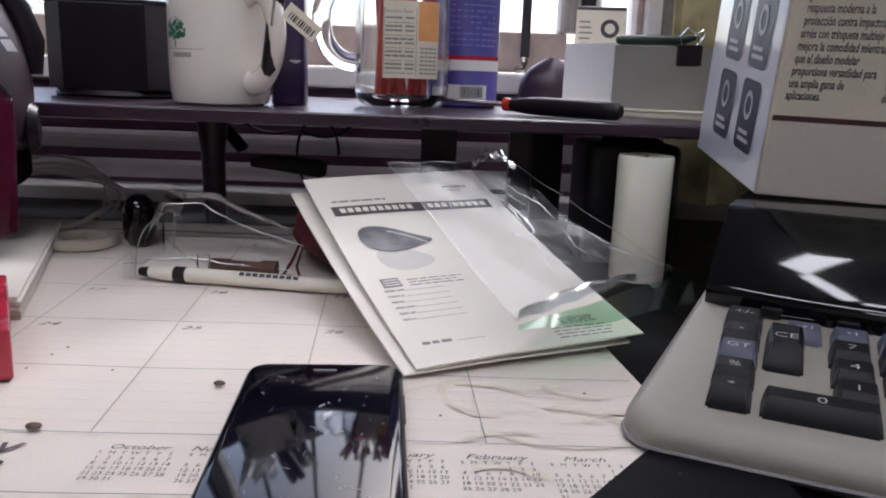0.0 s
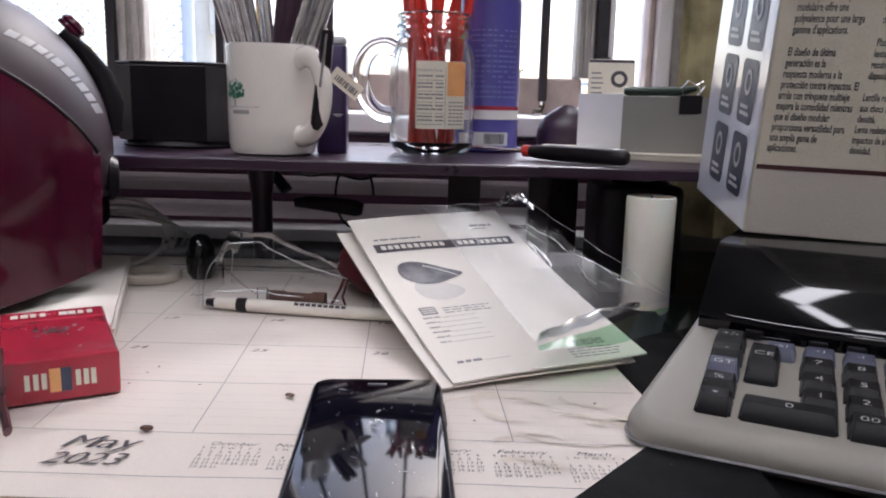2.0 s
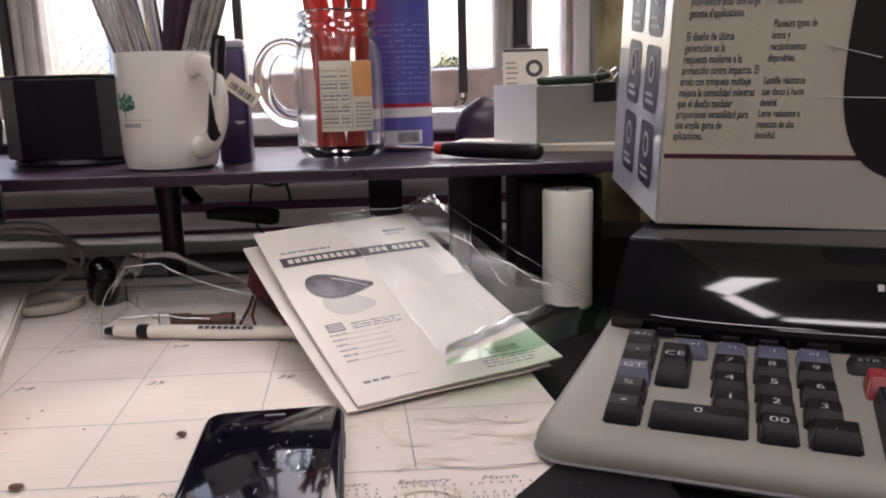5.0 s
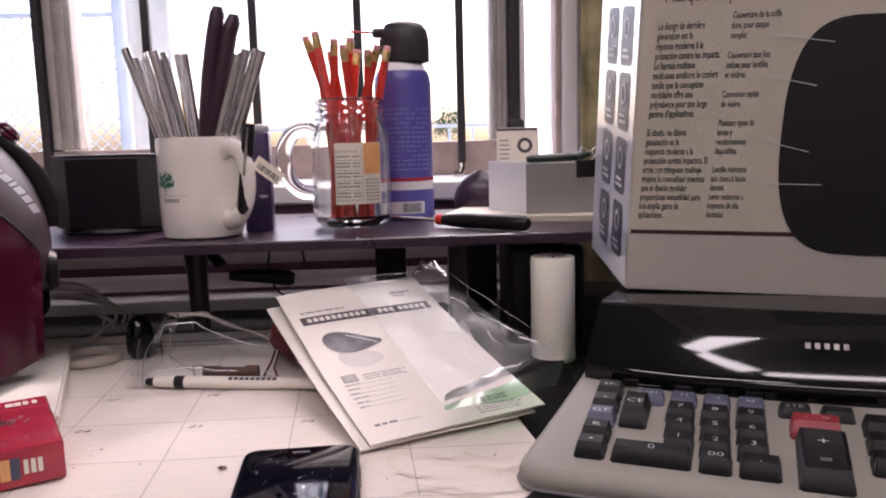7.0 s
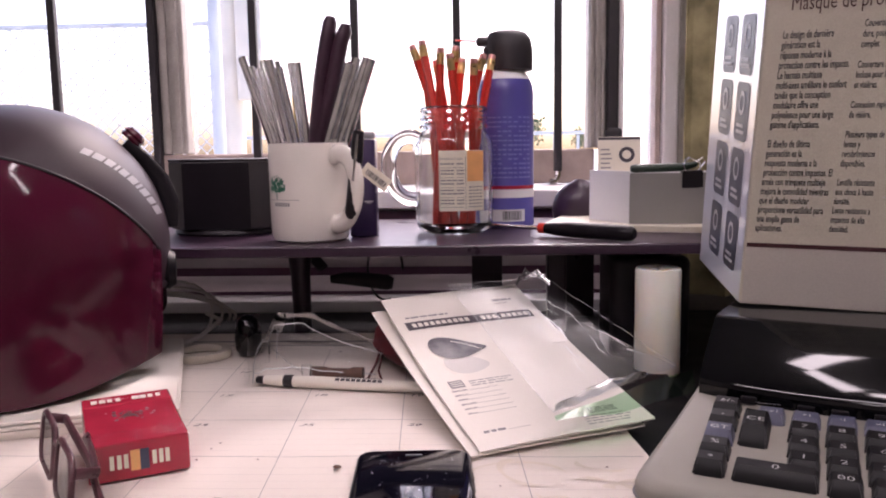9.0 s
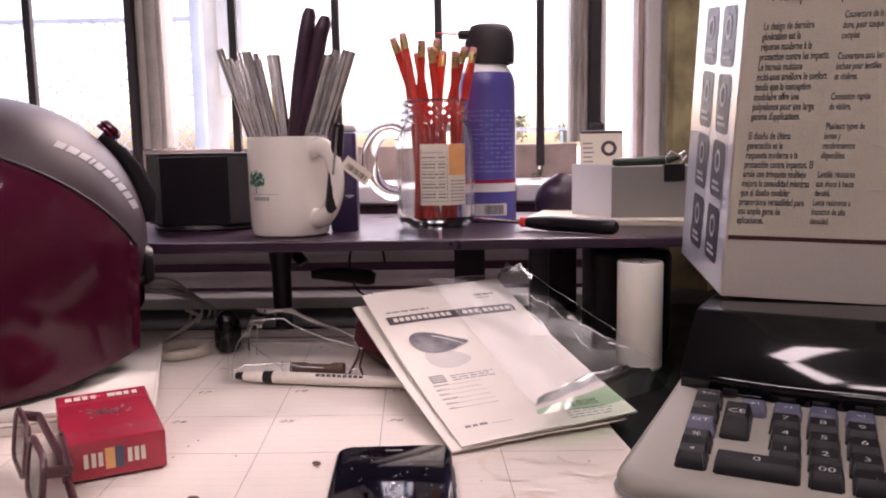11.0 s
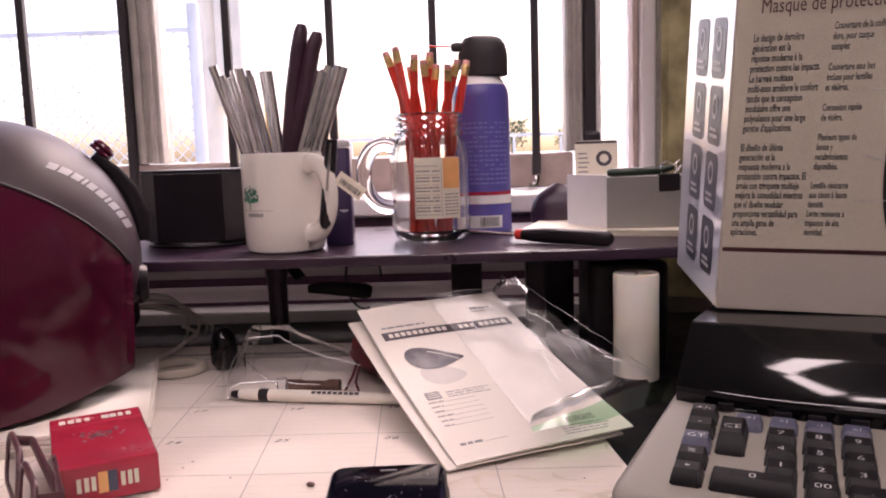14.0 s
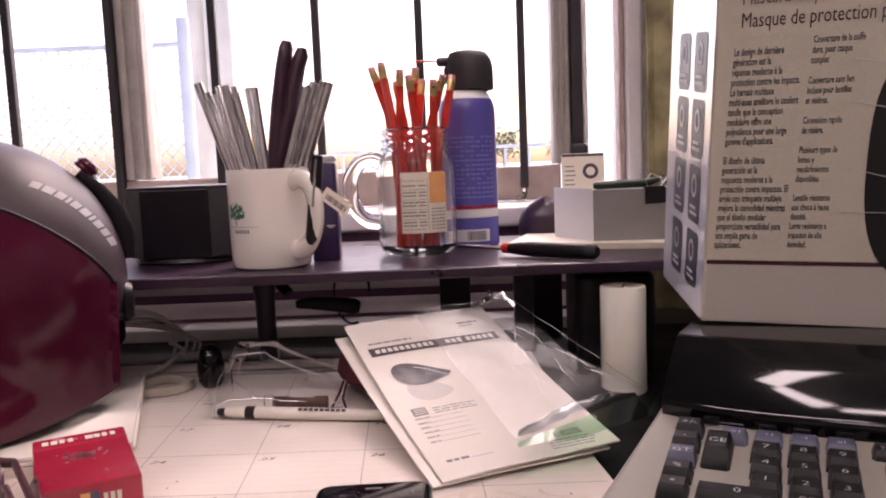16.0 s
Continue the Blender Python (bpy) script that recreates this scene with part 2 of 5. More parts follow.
def slab(outline, z0, z1, bevel=0.0, bm=None, seg=2):
    """An outline in x, y raised from z0 to z1."""
    b = bmesh.new()
    f = b.faces.new([b.verts.new((x, y, z0)) for x, y in outline])
    out = bmesh.ops.extrude_face_region(b, geom=[f])
    for v in out["geom"]:
        if isinstance(v, bmesh.types.BMVert):
            v.co.z = z1
    if bevel:
        bmesh.ops.bevel(b, geom=[e for e in b.edges if abs(e.verts[0].co.z - e.verts[1].co.z) < 1e-7], offset=bevel, segments=seg, profile=0.5, affect="EDGES")
    return join(bm, b)


def rounded(w, h, r, n=6, cx=0.0, cy=0.0):
    return [(cx + sx * (w / 2 - r) + r * math.cos(a), cy + sy * (h / 2 - r) + r * math.sin(a))
            for sx, sy, a0 in ((1, 1, 0), (-1, 1, 90), (-1, -1, 180), (1, -1, 270)) for a in (radians(a0 + 90 * k / n) for k in range(n + 1))]


def sheet(nx, ny, place, thick=0.0, bm=None):
    """A grid whose point (u, v), 0 to 1 each, lies at place(u, v)."""
    b = bmesh.new()
    g = [[b.verts.new(place(i / nx, j / ny)) for i in range(nx + 1)] for j in range(ny + 1)]
    for j in range(ny):
        for i in range(nx):
            b.faces.new((g[j][i], g[j][i + 1], g[j + 1][i + 1], g[j + 1][i]))
    if thick:
        bmesh.ops.recalc_face_normals(b, faces=b.faces)
        bmesh.ops.solidify(b, geom=list(b.faces), thickness=thick)
    return join(bm, b)


def words(text, size, m, bm=None, align="LEFT", shear=0.0, squeeze=1.0, bold=0.0):
    """Letters of the built-in font, laid in the plane of m, as a mesh."""
    cu = bpy.data.curves.new("tmp", "FONT")
    cu.body, cu.size, cu.align_x, cu.shear, cu.resolution_u, cu.offset = text, size, align, shear, 2, bold
    ob = bpy.data.objects.new("tmp", cu)
    me = bpy.data.meshes.new_from_object(ob)
    b = bmesh.new()
    b.from_mesh(me)
    b.transform(m @ Matrix.Diagonal((squeeze, 1, 1, 1)))
    bpy.data.objects.remove(ob)
    bpy.data.curves.remove(cu)
    bpy.data.meshes.remove(me)
    return join(bm, b)


def quad(bm, m, x0, x1, y0, y1, z=0.0):
    """A flat printed bar in the plane of m."""
    bm = bm or bmesh.new()
    bm.faces.new([bm.verts.new(m @ Vector(p)) for p in ((x0, y0, z), (x1, y0, z), (x1, y1, z), (x0, y1, z))])
    return bm


I4 = Matrix.Identity(4)

# ---- structure ----
def setting(name, bm, mat, label, category, smooth=False):
    return tagged(part(name, bm, mat, None, label, smooth), label, category, "", "structure")


# Floor, ceiling and three walls are unseen, added to close the room's light.
setting("floor", box(-2.0, 2.4, -2.6, 0.72, -0.80, -0.76), FLOOR, "unseen added floor below the desk", "floor")
setting("ceiling", box(-2.0, 2.4, -2.6, 0.72, 1.75, 1.80), CEIL, "unseen added ceiling, dark so the display reflects black", "ceiling")
setting("wall_south", box(-2.0, 2.4, -2.7, -2.6, -0.8, 1.8), WALL, "unseen added wall closing the room", "wall")
setting("wall_west", box(-2.1, -2.0, -2.6, 0.72, -0.8, 1.8), WALL, "unseen added wall closing the room", "wall")
setting("wall_east", box(2.4, 2.5, -2.6, 0.72, -0.8, 1.8), WALL, "unseen added wall closing the room", "wall")
# the window wall, open from x -0.75 to 0.41 and z 0.15 to 0.95
nw = box(-2.0, 2.4, 0.60, 0.72, -0.76, 0.13)
box(-2.0, 2.4, 0.60, 0.72, 0.95, 1.75, bm=nw)
box(-2.0, -0.95, 0.60, 0.72, 0.13, 0.95, bm=nw)
box(0.43, 2.4, 0.60, 0.72, 0.13, 0.95, bm=nw)
setting("wall_north", nw, WALL, "cream wall round the barred window", "wall")
setting("window_sill", box(-0.96, 0.44, 0.47, 0.625, 0.115, 0.138, 0.003), WHITE, "chipped white painted window sill board", "sill")
setting("sill_apron", box(-0.96, 0.44, 0.49, 0.598, 0.06, 0.114, 0.002), WHITE, "white painted board under the sill", "board")

win = thing("window_1", I4, "old window with weathered aluminium mullion and bottom rail", "window", kind="structure")
part("bottom_rail", box(-0.95, 0.285, 0.615, 0.655, 0.139, 0.188, 0.003), RAIL, win)
part("top_rail", box(-0.95, 0.43, 0.615, 0.655, 0.91, 0.95, 0.003), ALU, win)
mb = box(-0.337, -0.300, 0.612, 0.66, 0.189, 0.909, 0.003)
box(-0.330, -0.322, 0.606, 0.6115, 0.189, 0.909, 0.001, bm=mb)
box(-0.314, -0.306, 0.606, 0.6115, 0.189, 0.909, 0.001, bm=mb)
part("mullion", mb, ALU, win, "weathered grey mullion with ribs")
part("mullion_strip", box(-0.349, -0.3375, 0.605, 0.655, 0.139, 0.909, 0.002), IRON, win, "black strip beside the mullion")
jb = box(0.2755, 0.3000, 0.614, 0.655, 0.189, 0.909, 0.002)
for x in (0.2770, 0.2850, 0.2930):
    box(x, x + 0.0040, 0.608, 0.6135, 0.189, 0.909, 0.001, bm=jb)
part("jamb", jb, ALU, win, "weathered grey jamb with ribs")
part("jamb_strip", box(0.3005, 0.3155, 0.600, 0.655, 0.139, 0.909, 0.002), IRON, win, "dark strip of the jamb")
part("latch", box(0.2960, 0.3190, 0.585, 0.5995, 0.196, 0.216, 0.005), IRON, win, "small dark window latch")
part("pane_edge", box(0.3160, 0.3240, 0.606, 0.624, 0.139, 0.909, 0.003), WHITE, win, "chipped white edge")
part("bare_strip", box(0.3655, 0.3735, 0.5980, 0.655, 0.139, 0.909, 0.002), RAIL, win, "bare brown wood edge")
part("side_stile", box(0.3745, 0.3960, 0.592, 0.655, 0.139, 0.909, 0.003), WHITE, win, "flaking white stile")
part("side_casing", box(0.3965, 0.428, 0.598, 0.655, 0.139, 0.949, 0.003), ALU, win, "grey weathered casing")
part("side_pane", sheet(6, 24, lambda u, v: (0.3245 + 0.0405 * u, 0.63 + 0.002 * noise.noise(Vector((u * 3, v * 9, 1))), 0.14 + 0.77 * v), 0.004), FROST, win, "narrow frosted side pane").visible_shadow = False
for x0, x1 in ((-0.94, -0.35), (-0.2995, 0.2715)):
    p = part("pane", box(x0, x1, 0.634, 0.637, 0.189, 0.909), PANE, win)
    p.visible_shadow = False

bars = thing("window_bars", I4, "black iron security bars with hooked feet before the window", "bars", kind="structure")
for x in (-0.765, -0.622, -0.480, -0.194, -0.051, 0.091, 0.231):
    b = box(x - 0.0055, x + 0.0055, 0.592, 0.603, 0.157, 0.93, 0.0015)
    part("bar", b, IRON, bars)
    part("foot", tube([(x, 0.597, 0.160), (x, 0.597, 0.150), (x - 0.004, 0.590, 0.1425), (x - 0.012, 0.588, 0.1425)], 0.0045, 8), STEEL, bars, "bright worn hook", True)

cur = setting("curtain", sheet(60, 10, lambda u, v: (0.368 + 0.6 * u, 0.452 + 0.008 * math.sin(u * 55) + 0.004 * math.sin(u * 131 + v * 2), 0.006 + 1.0 * v), 0.002), CURTAIN, "olive and brown patterned curtain beside the window", "curtain", True)

# heater cover below the sill, and the pale ledge at its foot
ht = thing("heater_cover", I4, "grey enamelled slatted heater cover under the sill", "heater", kind="structure")
# Window glare is put into the panel's plum colour, faintly into the slats.
part("back_panel", box(-0.95, 0.362, 0.485, 0.489, -0.10, 0.112), material("glare_tinted_panel", (0.085, 0.030, 0.062), 0.6, vary=0.3, scale=12), ht)
for k in range(3):
    z = 0.012 + 0.031 * k
    part("slat", sheet(1, 4, lambda u, v, z=z: (-0.95 + 1.312 * u, 0.470 + 0.008 * (v - 0.5) ** 2 - 0.006 * v, z + 0.020 * v), 0.002), SLAT, ht)
part("ledge", box(-0.95, 0.362, 0.440, 0.484, -0.012, 0.004, 0.002), WHITE, ht, "pale worn front ledge")

# ---- desk ----
desk = thing("desk", I4, "black laminate desk with a worn surface", "desk")
part("desktop", box(-0.95, 0.95, -0.42, 0.43, -0.036, -0.008, 0.003), DESK, desk)
for x in (-0.9, 0.9):
    part("side_panel", box(x - 0.015, x + 0.015, -0.38, 0.42, -0.76, -0.0365), DESK, desk)
part("back_panel", box(-0.88, 0.88, 0.39, 0.41, -0.60, -0.0365), DESK, desk)

pad = thing("desk_pad", I4, "black vinyl desk pad with corner pockets under the calendar", "desk pad")
part("base", slab(rounded(0.68, 0.53, 0.012, 5, -0.062, 0.039), -0.0078, -0.0042, 0.001), VINYL, pad)
part("corner_pocket", slab([(0.2125, -0.117), (0.1500, -0.1940), (0.250, -0.1940), (0.250, -0.117)], 0.0006, 0.0016, 0.0004), VINYL, pad, "black vinyl corner pocket")
du = bmesh.new()
random.seed(17)
for k in range(70):
    x, y, r = random.uniform(0.15, 0.27), random.uniform(-0.22, -0.125), random.uniform(0.00015, 0.0005)
    z = 0.0018 if -0.193 < y < -0.118 and 0.2125 - 0.80 * (-0.117 - y) < x < 0.249 else -0.0041
    du.faces.new([du.verts.new((x + r * math.cos(a), y + r * math.sin(a), z)) for a in (0.2, 1.4, 2.7, 3.9, 5.2)])
tagged(part("dust", du, material("dust_specks", (0.07, 0.07, 0.075), 0.9), pad, "pale specks of dust"), kind="stuff")
K = -0.060


def cal(x, y, z=0.0):
    """A place on the slightly askew calendar sheet, which is a little wavy."""
    wave = 0.0006 * noise.noise(Vector((x * 9, y * 9, 3.0)))
    return (x + K * y, y, z + wave)


calendar = thing("desk_calendar", I4, "large white paper desk calendar for May, stained and written on", "calendar")
part("top_sheet", sheet(60, 48, lambda u, v: cal(-0.335 + 0.552 * u + 0.004 * math.sin(v * 7 + 1) * u ** 6, -0.183 + 0.466 * v, -0.0006), 0.0), PAPER, calendar, "top sheet", True)
st = bmesh.new()
for k in range(4):
    e = 0.0012 * k
    slab([cal(-0.335 - e, -0.1835 - e * 0.6)[:2], cal(0.2165 + e * 0.5, -0.1835 - e * 0.6)[:2], cal(0.2155, 0.282)[:2], cal(-0.335 - e, 0.282)[:2]], -0.0041 + 0.0008 * (3 - k), -0.0036 + 0.0008 * (3 - k), bm=st)
tagged(part("under_sheet_edges", st, EDGE, calendar, "browned edges of the lower sheets"), kind="stuff")


def stroke(bm, x0, y0, x1, y1, w, n=24, wob=0.0):
    """A thin printed line on the calendar."""
    for k in range(n):
        pts = []
        for t, s in ((k / n, -1), ((k + 1) / n, -1), ((k + 1) / n, 1), (k / n, 1)):
            x, y = x0 + (x1 - x0) * t, y0 + (y1 - y0) * t
            o = wob * math.sin(t * 40) + s * w / 2
            d = math.hypot(x1 - x0, y1 - y0)
            p = cal(x - o * (y1 - y0) / d, y + o * (x1 - x0) / d)
            pts.append(bm.verts.new((p[0], p[1], p[2] + 0.0002)))
        bm.faces.new(pts)


cols = [-0.3118 + 0.0750 * k for k in range(8)]
rows_y = [-0.1212, -0.0545, 0.0122, 0.0789, 0.1456, 0.2123]
gl = bmesh.new()
for y in rows_y:
    stroke(gl, cols[0], y, cols[-1], y, 0.0006, 60, 0.0002)
stroke(gl, -0.33, -0.1650, 0.21, -0.1645, 0.0006, 60, 0.0003)
for x in cols[1:-1]:
    stroke(gl, x, rows_y[0], x, rows_y[-1], 0.00045, 40)
stroke(gl, cols[0], 0.2275, cols[-1], 0.2275, 0.0025, 40)
stroke(gl, -0.33, 0.2440, 0.21, 0.2440, 0.0050, 40)
tagged(part("grid_print", gl, GREY_INK, calendar, "printed grid"), kind="stuff")
pl = bmesh.new()
for y in rows_y[:-1]:
    for k in range(1, 6):
        stroke(pl, cols[0], y + 0.0098 * k, cols[-1], y + 0.0098 * k, 0.00022, 60)
tagged(part("ruling", pl, PALE_INK, calendar, "faint ruled writing lines"), kind="stuff")
nm = bmesh.new()
for r in range(5):
    for c in range(7):
        n = r * 7 + c
        if 1 <= n <= 31:
            x, y = cols[c] + 0.0085, rows_y[4 - r] + 0.0667 - 0.0128
            p = cal(x, y)
            words(str(n), 0.0072, Matrix.Translation((p[0], p[1], p[2] + 0.0003)), nm, shear=0.25, align="CENTER", squeeze=1.5, bold=0.00002)
tagged(part("dates", nm, INK, calendar, "italic day numbers"), kind="stuff")
mc = bmesh.new()
for k, (name, first, days) in enumerate((("October", 0, 31), ("November", 3, 30), ("December", 5, 31), ("January", 1, 31), ("February", 4, 29), ("March", 5, 31))):
    cx = 0.010 + 0.0325 * k
    p = cal(cx, -0.1338)
    words(name, 0.0050, Matrix.Translation((p[0], p[1], 0.0003)), mc, "CENTER", 0.3, 1.25)
    for j, ch in enumerate("SMTWTFS"):
        p = cal(cx - 0.0126 + 0.0042 * j, -0.1378)
        words(ch, 0.0032, Matrix.Translation((p[0], p[1], 0.0003)), mc, "CENTER")
    for d in range(days):
        c, r = (first + d) % 7, (first + d) // 7
        p = cal(cx - 0.0126 + 0.0042 * c, -0.1418 - 0.0036 * r)
        words(str(d + 1), 0.0034, Matrix.Translation((p[0], p[1], 0.0003)), mc, "CENTER")
tagged(part("month_print", mc, INK, calendar, "small month tables"), kind="stuff")
mt = words("May", 0.0185, pose(-0.0400 - 0.002, -0.1400, 0.0004), None, "CENTER", 0.3, 1.1)
words("2023", 0.0165, pose(-0.0420, -0.1560, 0.0004), mt, "CENTER", 0.3, 1.05)
part("title", mt, INK, calendar, "month title in italics")
sc = bmesh.new()
random.seed(4)
for x0, y0, n in ((0.190, -0.018, 9), (-0.093, -0.082, 7), (0.01, 0.205, 14), (0.03, 0.196, 14)):
    for k in range(n):
        x, y = x0 + 0.0024 * k, y0 + random.uniform(-0.001, 0.001) + 0.0003 * k
        p0, p1 = cal(x, y), cal(x + random.uniform(0.0008, 0.002), y + random.uniform(-0.002, 0.002))
        tube([(p0[0], p0[1], 0.0003), (p1[0], p1[1], 0.0003)], 0.0002, 4, sc)
tagged(part("handwriting", sc, GREY_INK, calendar, "scribbled pen notes"), kind="stuff")
cs = bmesh.new()
for cx, cy, r0, w, a0, a1 in ((0.135, -0.088, 0.030, 0.0018, 20, 200), (0.172, -0.095, 0.034, 0.0012, 200, 330), (0.060, 0.055, 0.012, 0.001, 30, 120), (0.150, -0.130, 0.022, 0.0015, 60, 160), (0.152, -0.075, 0.026, 0.0022, 120, 265), (0.168, -0.112, 0.030, 0.0024, 10, 95), (0.190, -0.060, 0.018, 0.0016, 180, 300), (0.140, -0.150, 0.012, 0.0030, 0, 140), (0.196, -0.100, 0.010, 0.0028, 40, 190)):
    for k in range(30):
        q = []
        for j, s in ((k, 0), (k + 1, 0), (k + 1, 1), (k, 1)):
            a = radians(a0 + (a1 - a0) * j / 30)
            r = r0 + 2.6 * w * s * (0.7 + 0.3 * math.sin(j * 0.3)) * min(1, j / 5, (30 - j) / 5)
            p = cal(cx + r * math.cos(a), cy + r * 0.8 * math.sin(a))
            q.append(cs.verts.new((p[0], p[1], p[2] + 0.00012)))
        cs.faces.new(q)
tagged(part("stain", cs, COFFEE, calendar, "dried coffee rings"), kind="stuff")

# crumbs of dirt and tobacco
for x, y, s in ((0.0312, -0.0729, 0.0034), (-0.0262, -0.1195, 0.0040), (0.1699, -0.0257, 0.0018), (-0.052, -0.034, 0.001), (-0.055, -0.044, 0.0009), (0.192, -0.072, 0.001), (-0.058, -0.062, 0.0009), (0.128, -0.099, 0.0008), (-0.02, -0.061, 0.0009)):
    b = bmesh.new()
    bmesh.ops.create_icosphere(b, subdivisions=2, radius=s * 0.65)
    for v in b.verts:
        v.co *= 1 + 0.4 * noise.noise(v.co * 600 + Vector((x * 100, 0, 0)))
        v.co.z *= 0.35
        v.co.x *= 1.25
    b.transform(pose(x, y, 0.0007 + s * 0.15, 0, 0, 40 * s * 1000))
    tagged(part("crumb", b, BROWN, None, "", True), "small brown crumb of tobacco on the calendar", "crumb", "crumbs on the calendar")

# ---- shelf ----
SZ = 0.107
shelf = thing("monitor_shelf", I4, "black laminate shelf on short legs, tinted plum as window glare", "shelf")
part("board", box(-0.335, 0.345, 0.150, 0.420, SZ - 0.0095, SZ, 0.0015), SHELF, shelf)
part("right_board", box(0.3455, 0.62, 0.165, 0.420, SZ - 0.0095, SZ - 0.001, 0.0015), SHELF, shelf)
for x, y in ((-0.310, 0.31), (0.200, 0.31)):
    part("leg", box(x - 0.010, x + 0.010, y - 0.010, y + 0.010, -0.0079, SZ - 0.0096, 0.002), SHELF, shelf)
lg = tube([(-0.072, 0.302, SZ - 0.0097), (-0.072, 0.302, 0.085), (-0.072, 0.302, 0.06), (-0.072, 0.303, 0.03), (-0.071, 0.304, -0.0079)], 0.0104, 16, ends=[1.9, 1.3, 1.0, 0.97, 0.95])
part("leg", lg, SHELF, shelf, "turned tapered dark leg", True)
for x in (0.128, 0.235):
    part("back_post", box(x - 0.018, x + 0.018, 0.395, 0.405, -0.0079, SZ - 0.0096, 0.001), SHELF, shelf, "upright at the back in the glare-tinted laminate")

# ---- things on the shelf ----
mug = thing("mug", pose(-0.0385, 0.208, SZ), "white ceramic mug with a small green tree print", "mug")
part("body", lathe([(0, 0.002), (0.029, 0.002), (0.0305, 0), (0.0345, 0.002), (0.0364, 0.010), (0.0370, 0.03), (0.0372, 0.086), (0.0366, 0.0895), (0.0352, 0.0892), (0.0345, 0.085), (0.0340, 0.02), (0.031, 0.006), (0, 0.005)], 64), CERAMIC, mug, "", True)
part("handle", tube(bend([(0.034, 0, 0.077), (0.046, 0, 0.0800), (0.059, 0, 0.0750), (0.0660, 0, 0.063), (0.0672, 0, 0.048), (0.063, 0, 0.033), (0.053, 0, 0.021), (0.041, 0, 0.0165), (0.034, 0, 0.018)]), 0.0058, 14, flat=1.45), CERAMIC, mug, "", True).rotation_euler = (0, 0, radians(-42))


def wrap(bm, r, z0, cx=0.0, cy=0.0):
    """Bend a flat print (x along, y up) round an upright cylinder, facing -y."""
    for v in bm.verts:
        a = v.co.x / r - math.pi / 2
        v.co = (cx + (r + v.co.z) * math.cos(a), cy + (r + v.co.z) * math.sin(a), z0 + v.co.y)
    return bm


tr = bmesh.new()
random.seed(8)
for k in range(110):
    a, q = random.uniform(0, 6.28), random.random() ** 0.5
    x, y = -0.0265 + 0.0105 * q * math.cos(a), 0.0500 + 0.0110 * q * math.sin(a) * (1 if math.sin(a) > 0 else 0.35)
    s = random.uniform(0.0007, 0.0016)
    tr.faces.new([tr.verts.new((x + s * math.cos(t), y + s * math.sin(t), 0.0003)) for t in (0.3, 1.6, 2.9, 4.1, 5.3)])
quad(tr, I4, -0.0266, -0.0253, 0.040, 0.048, 0.0003)
part("tree_print", wrap(tr, 0.0372, 0), GREEN_INK, mug, "green tree print")
ln = bmesh.new()
for k in range(16):
    quad(ln, I4, -0.036 + 0.0021 * k, -0.036 + 0.0021 * (k + 1), 0.0390, 0.0394, 0.0003)
for k in range(7):
    quad(ln, I4, -0.029 + 0.0026 * k, -0.029 + 0.0026 * k + 0.0019, 0.0335, 0.0368, 0.0003)
part("lettering", wrap(ln, 0.0372, 0), GREY_INK, mug, "thin line and small grey letters as bars")


def stick(name, base, tip, r, mat, label, category, group, seg=12):
    ob = tagged(part(name, tube([base, Vector(base).lerp(Vector(tip), 0.5), tip], r, seg), mat, None, label, True), label, category, group)
    return ob


random.seed(11)
mx, my = -0.0385, 0.208
for k in range(9):
    f = k / 8
    tip = (mx - 0.060 + 0.050 * f + random.uniform(-0.003, 0.003), my + random.uniform(-0.012, 0.02), SZ + 0.166 + random.uniform(-0.008, 0.004))
    stick("metal_straw", (mx - 0.008 + 0.016 * f, my + random.uniform(-0.012, 0.012), SZ + 0.008), tip, 0.0041, STEEL, "shiny silver metal tube standing in the mug", "metal tube", "silver tubes in the mug")
for k in range(7):
    f = k / 6
    tip = (mx + 0.038 + 0.025 * f + random.uniform(-0.002, 0.002), my + random.uniform(-0.014, 0.018), SZ + 0.163 - 0.004 * abs(f - 0.4) + random.uniform(-0.004, 0.004))
    stick("metal_straw", (mx - 0.008 + 0.014 * f, my + random.uniform(-0.012, 0.012), SZ + 0.008), tip, 0.0041, STEEL, "shiny silver metal tube standing in the mug", "metal tube", "silver tubes in the mug")
stick("wooden_stick", (mx - 0.004, my + 0.01, SZ + 0.008), (mx - 0.016, my + 0.02, SZ + 0.135), 0.003, BRASS, "tan wooden stick among the silver tubes", "stick", "")
sh = thing("scissors", I4, "scissors with long dark plum handles upright in the mug", "scissors")
for dx, top in ((0.0, 0.203), (0.0135, 0.196)):
    part("handle", tube([(mx + 0.004, my, SZ + 0.06), (mx + 0.008 + dx * 0.3, my, SZ + 0.10), (mx + 0.014 + dx * 0.8, my, SZ + 0.145), (mx + 0.020 + dx * 0.95, my, SZ + 0.180), (mx + 0.0235 + dx, my, SZ + top - 0.006), (mx + 0.0245 + dx, my, SZ + top)], 0.0088, 14, flat=0.8, ends=[0.8, 1, 1.05, 1, 0.92, 0.6]), material("plum_black_plastic", (0.045, 0.016, 0.032), 0.4, vary=0.3), sh, "", True)
part("blades", tube([(mx, my, SZ + 0.008), (mx + 0.004, my, SZ + 0.0595)], 0.006, 8, flat=0.3, ends=[0.2, 1]), STEEL, sh)

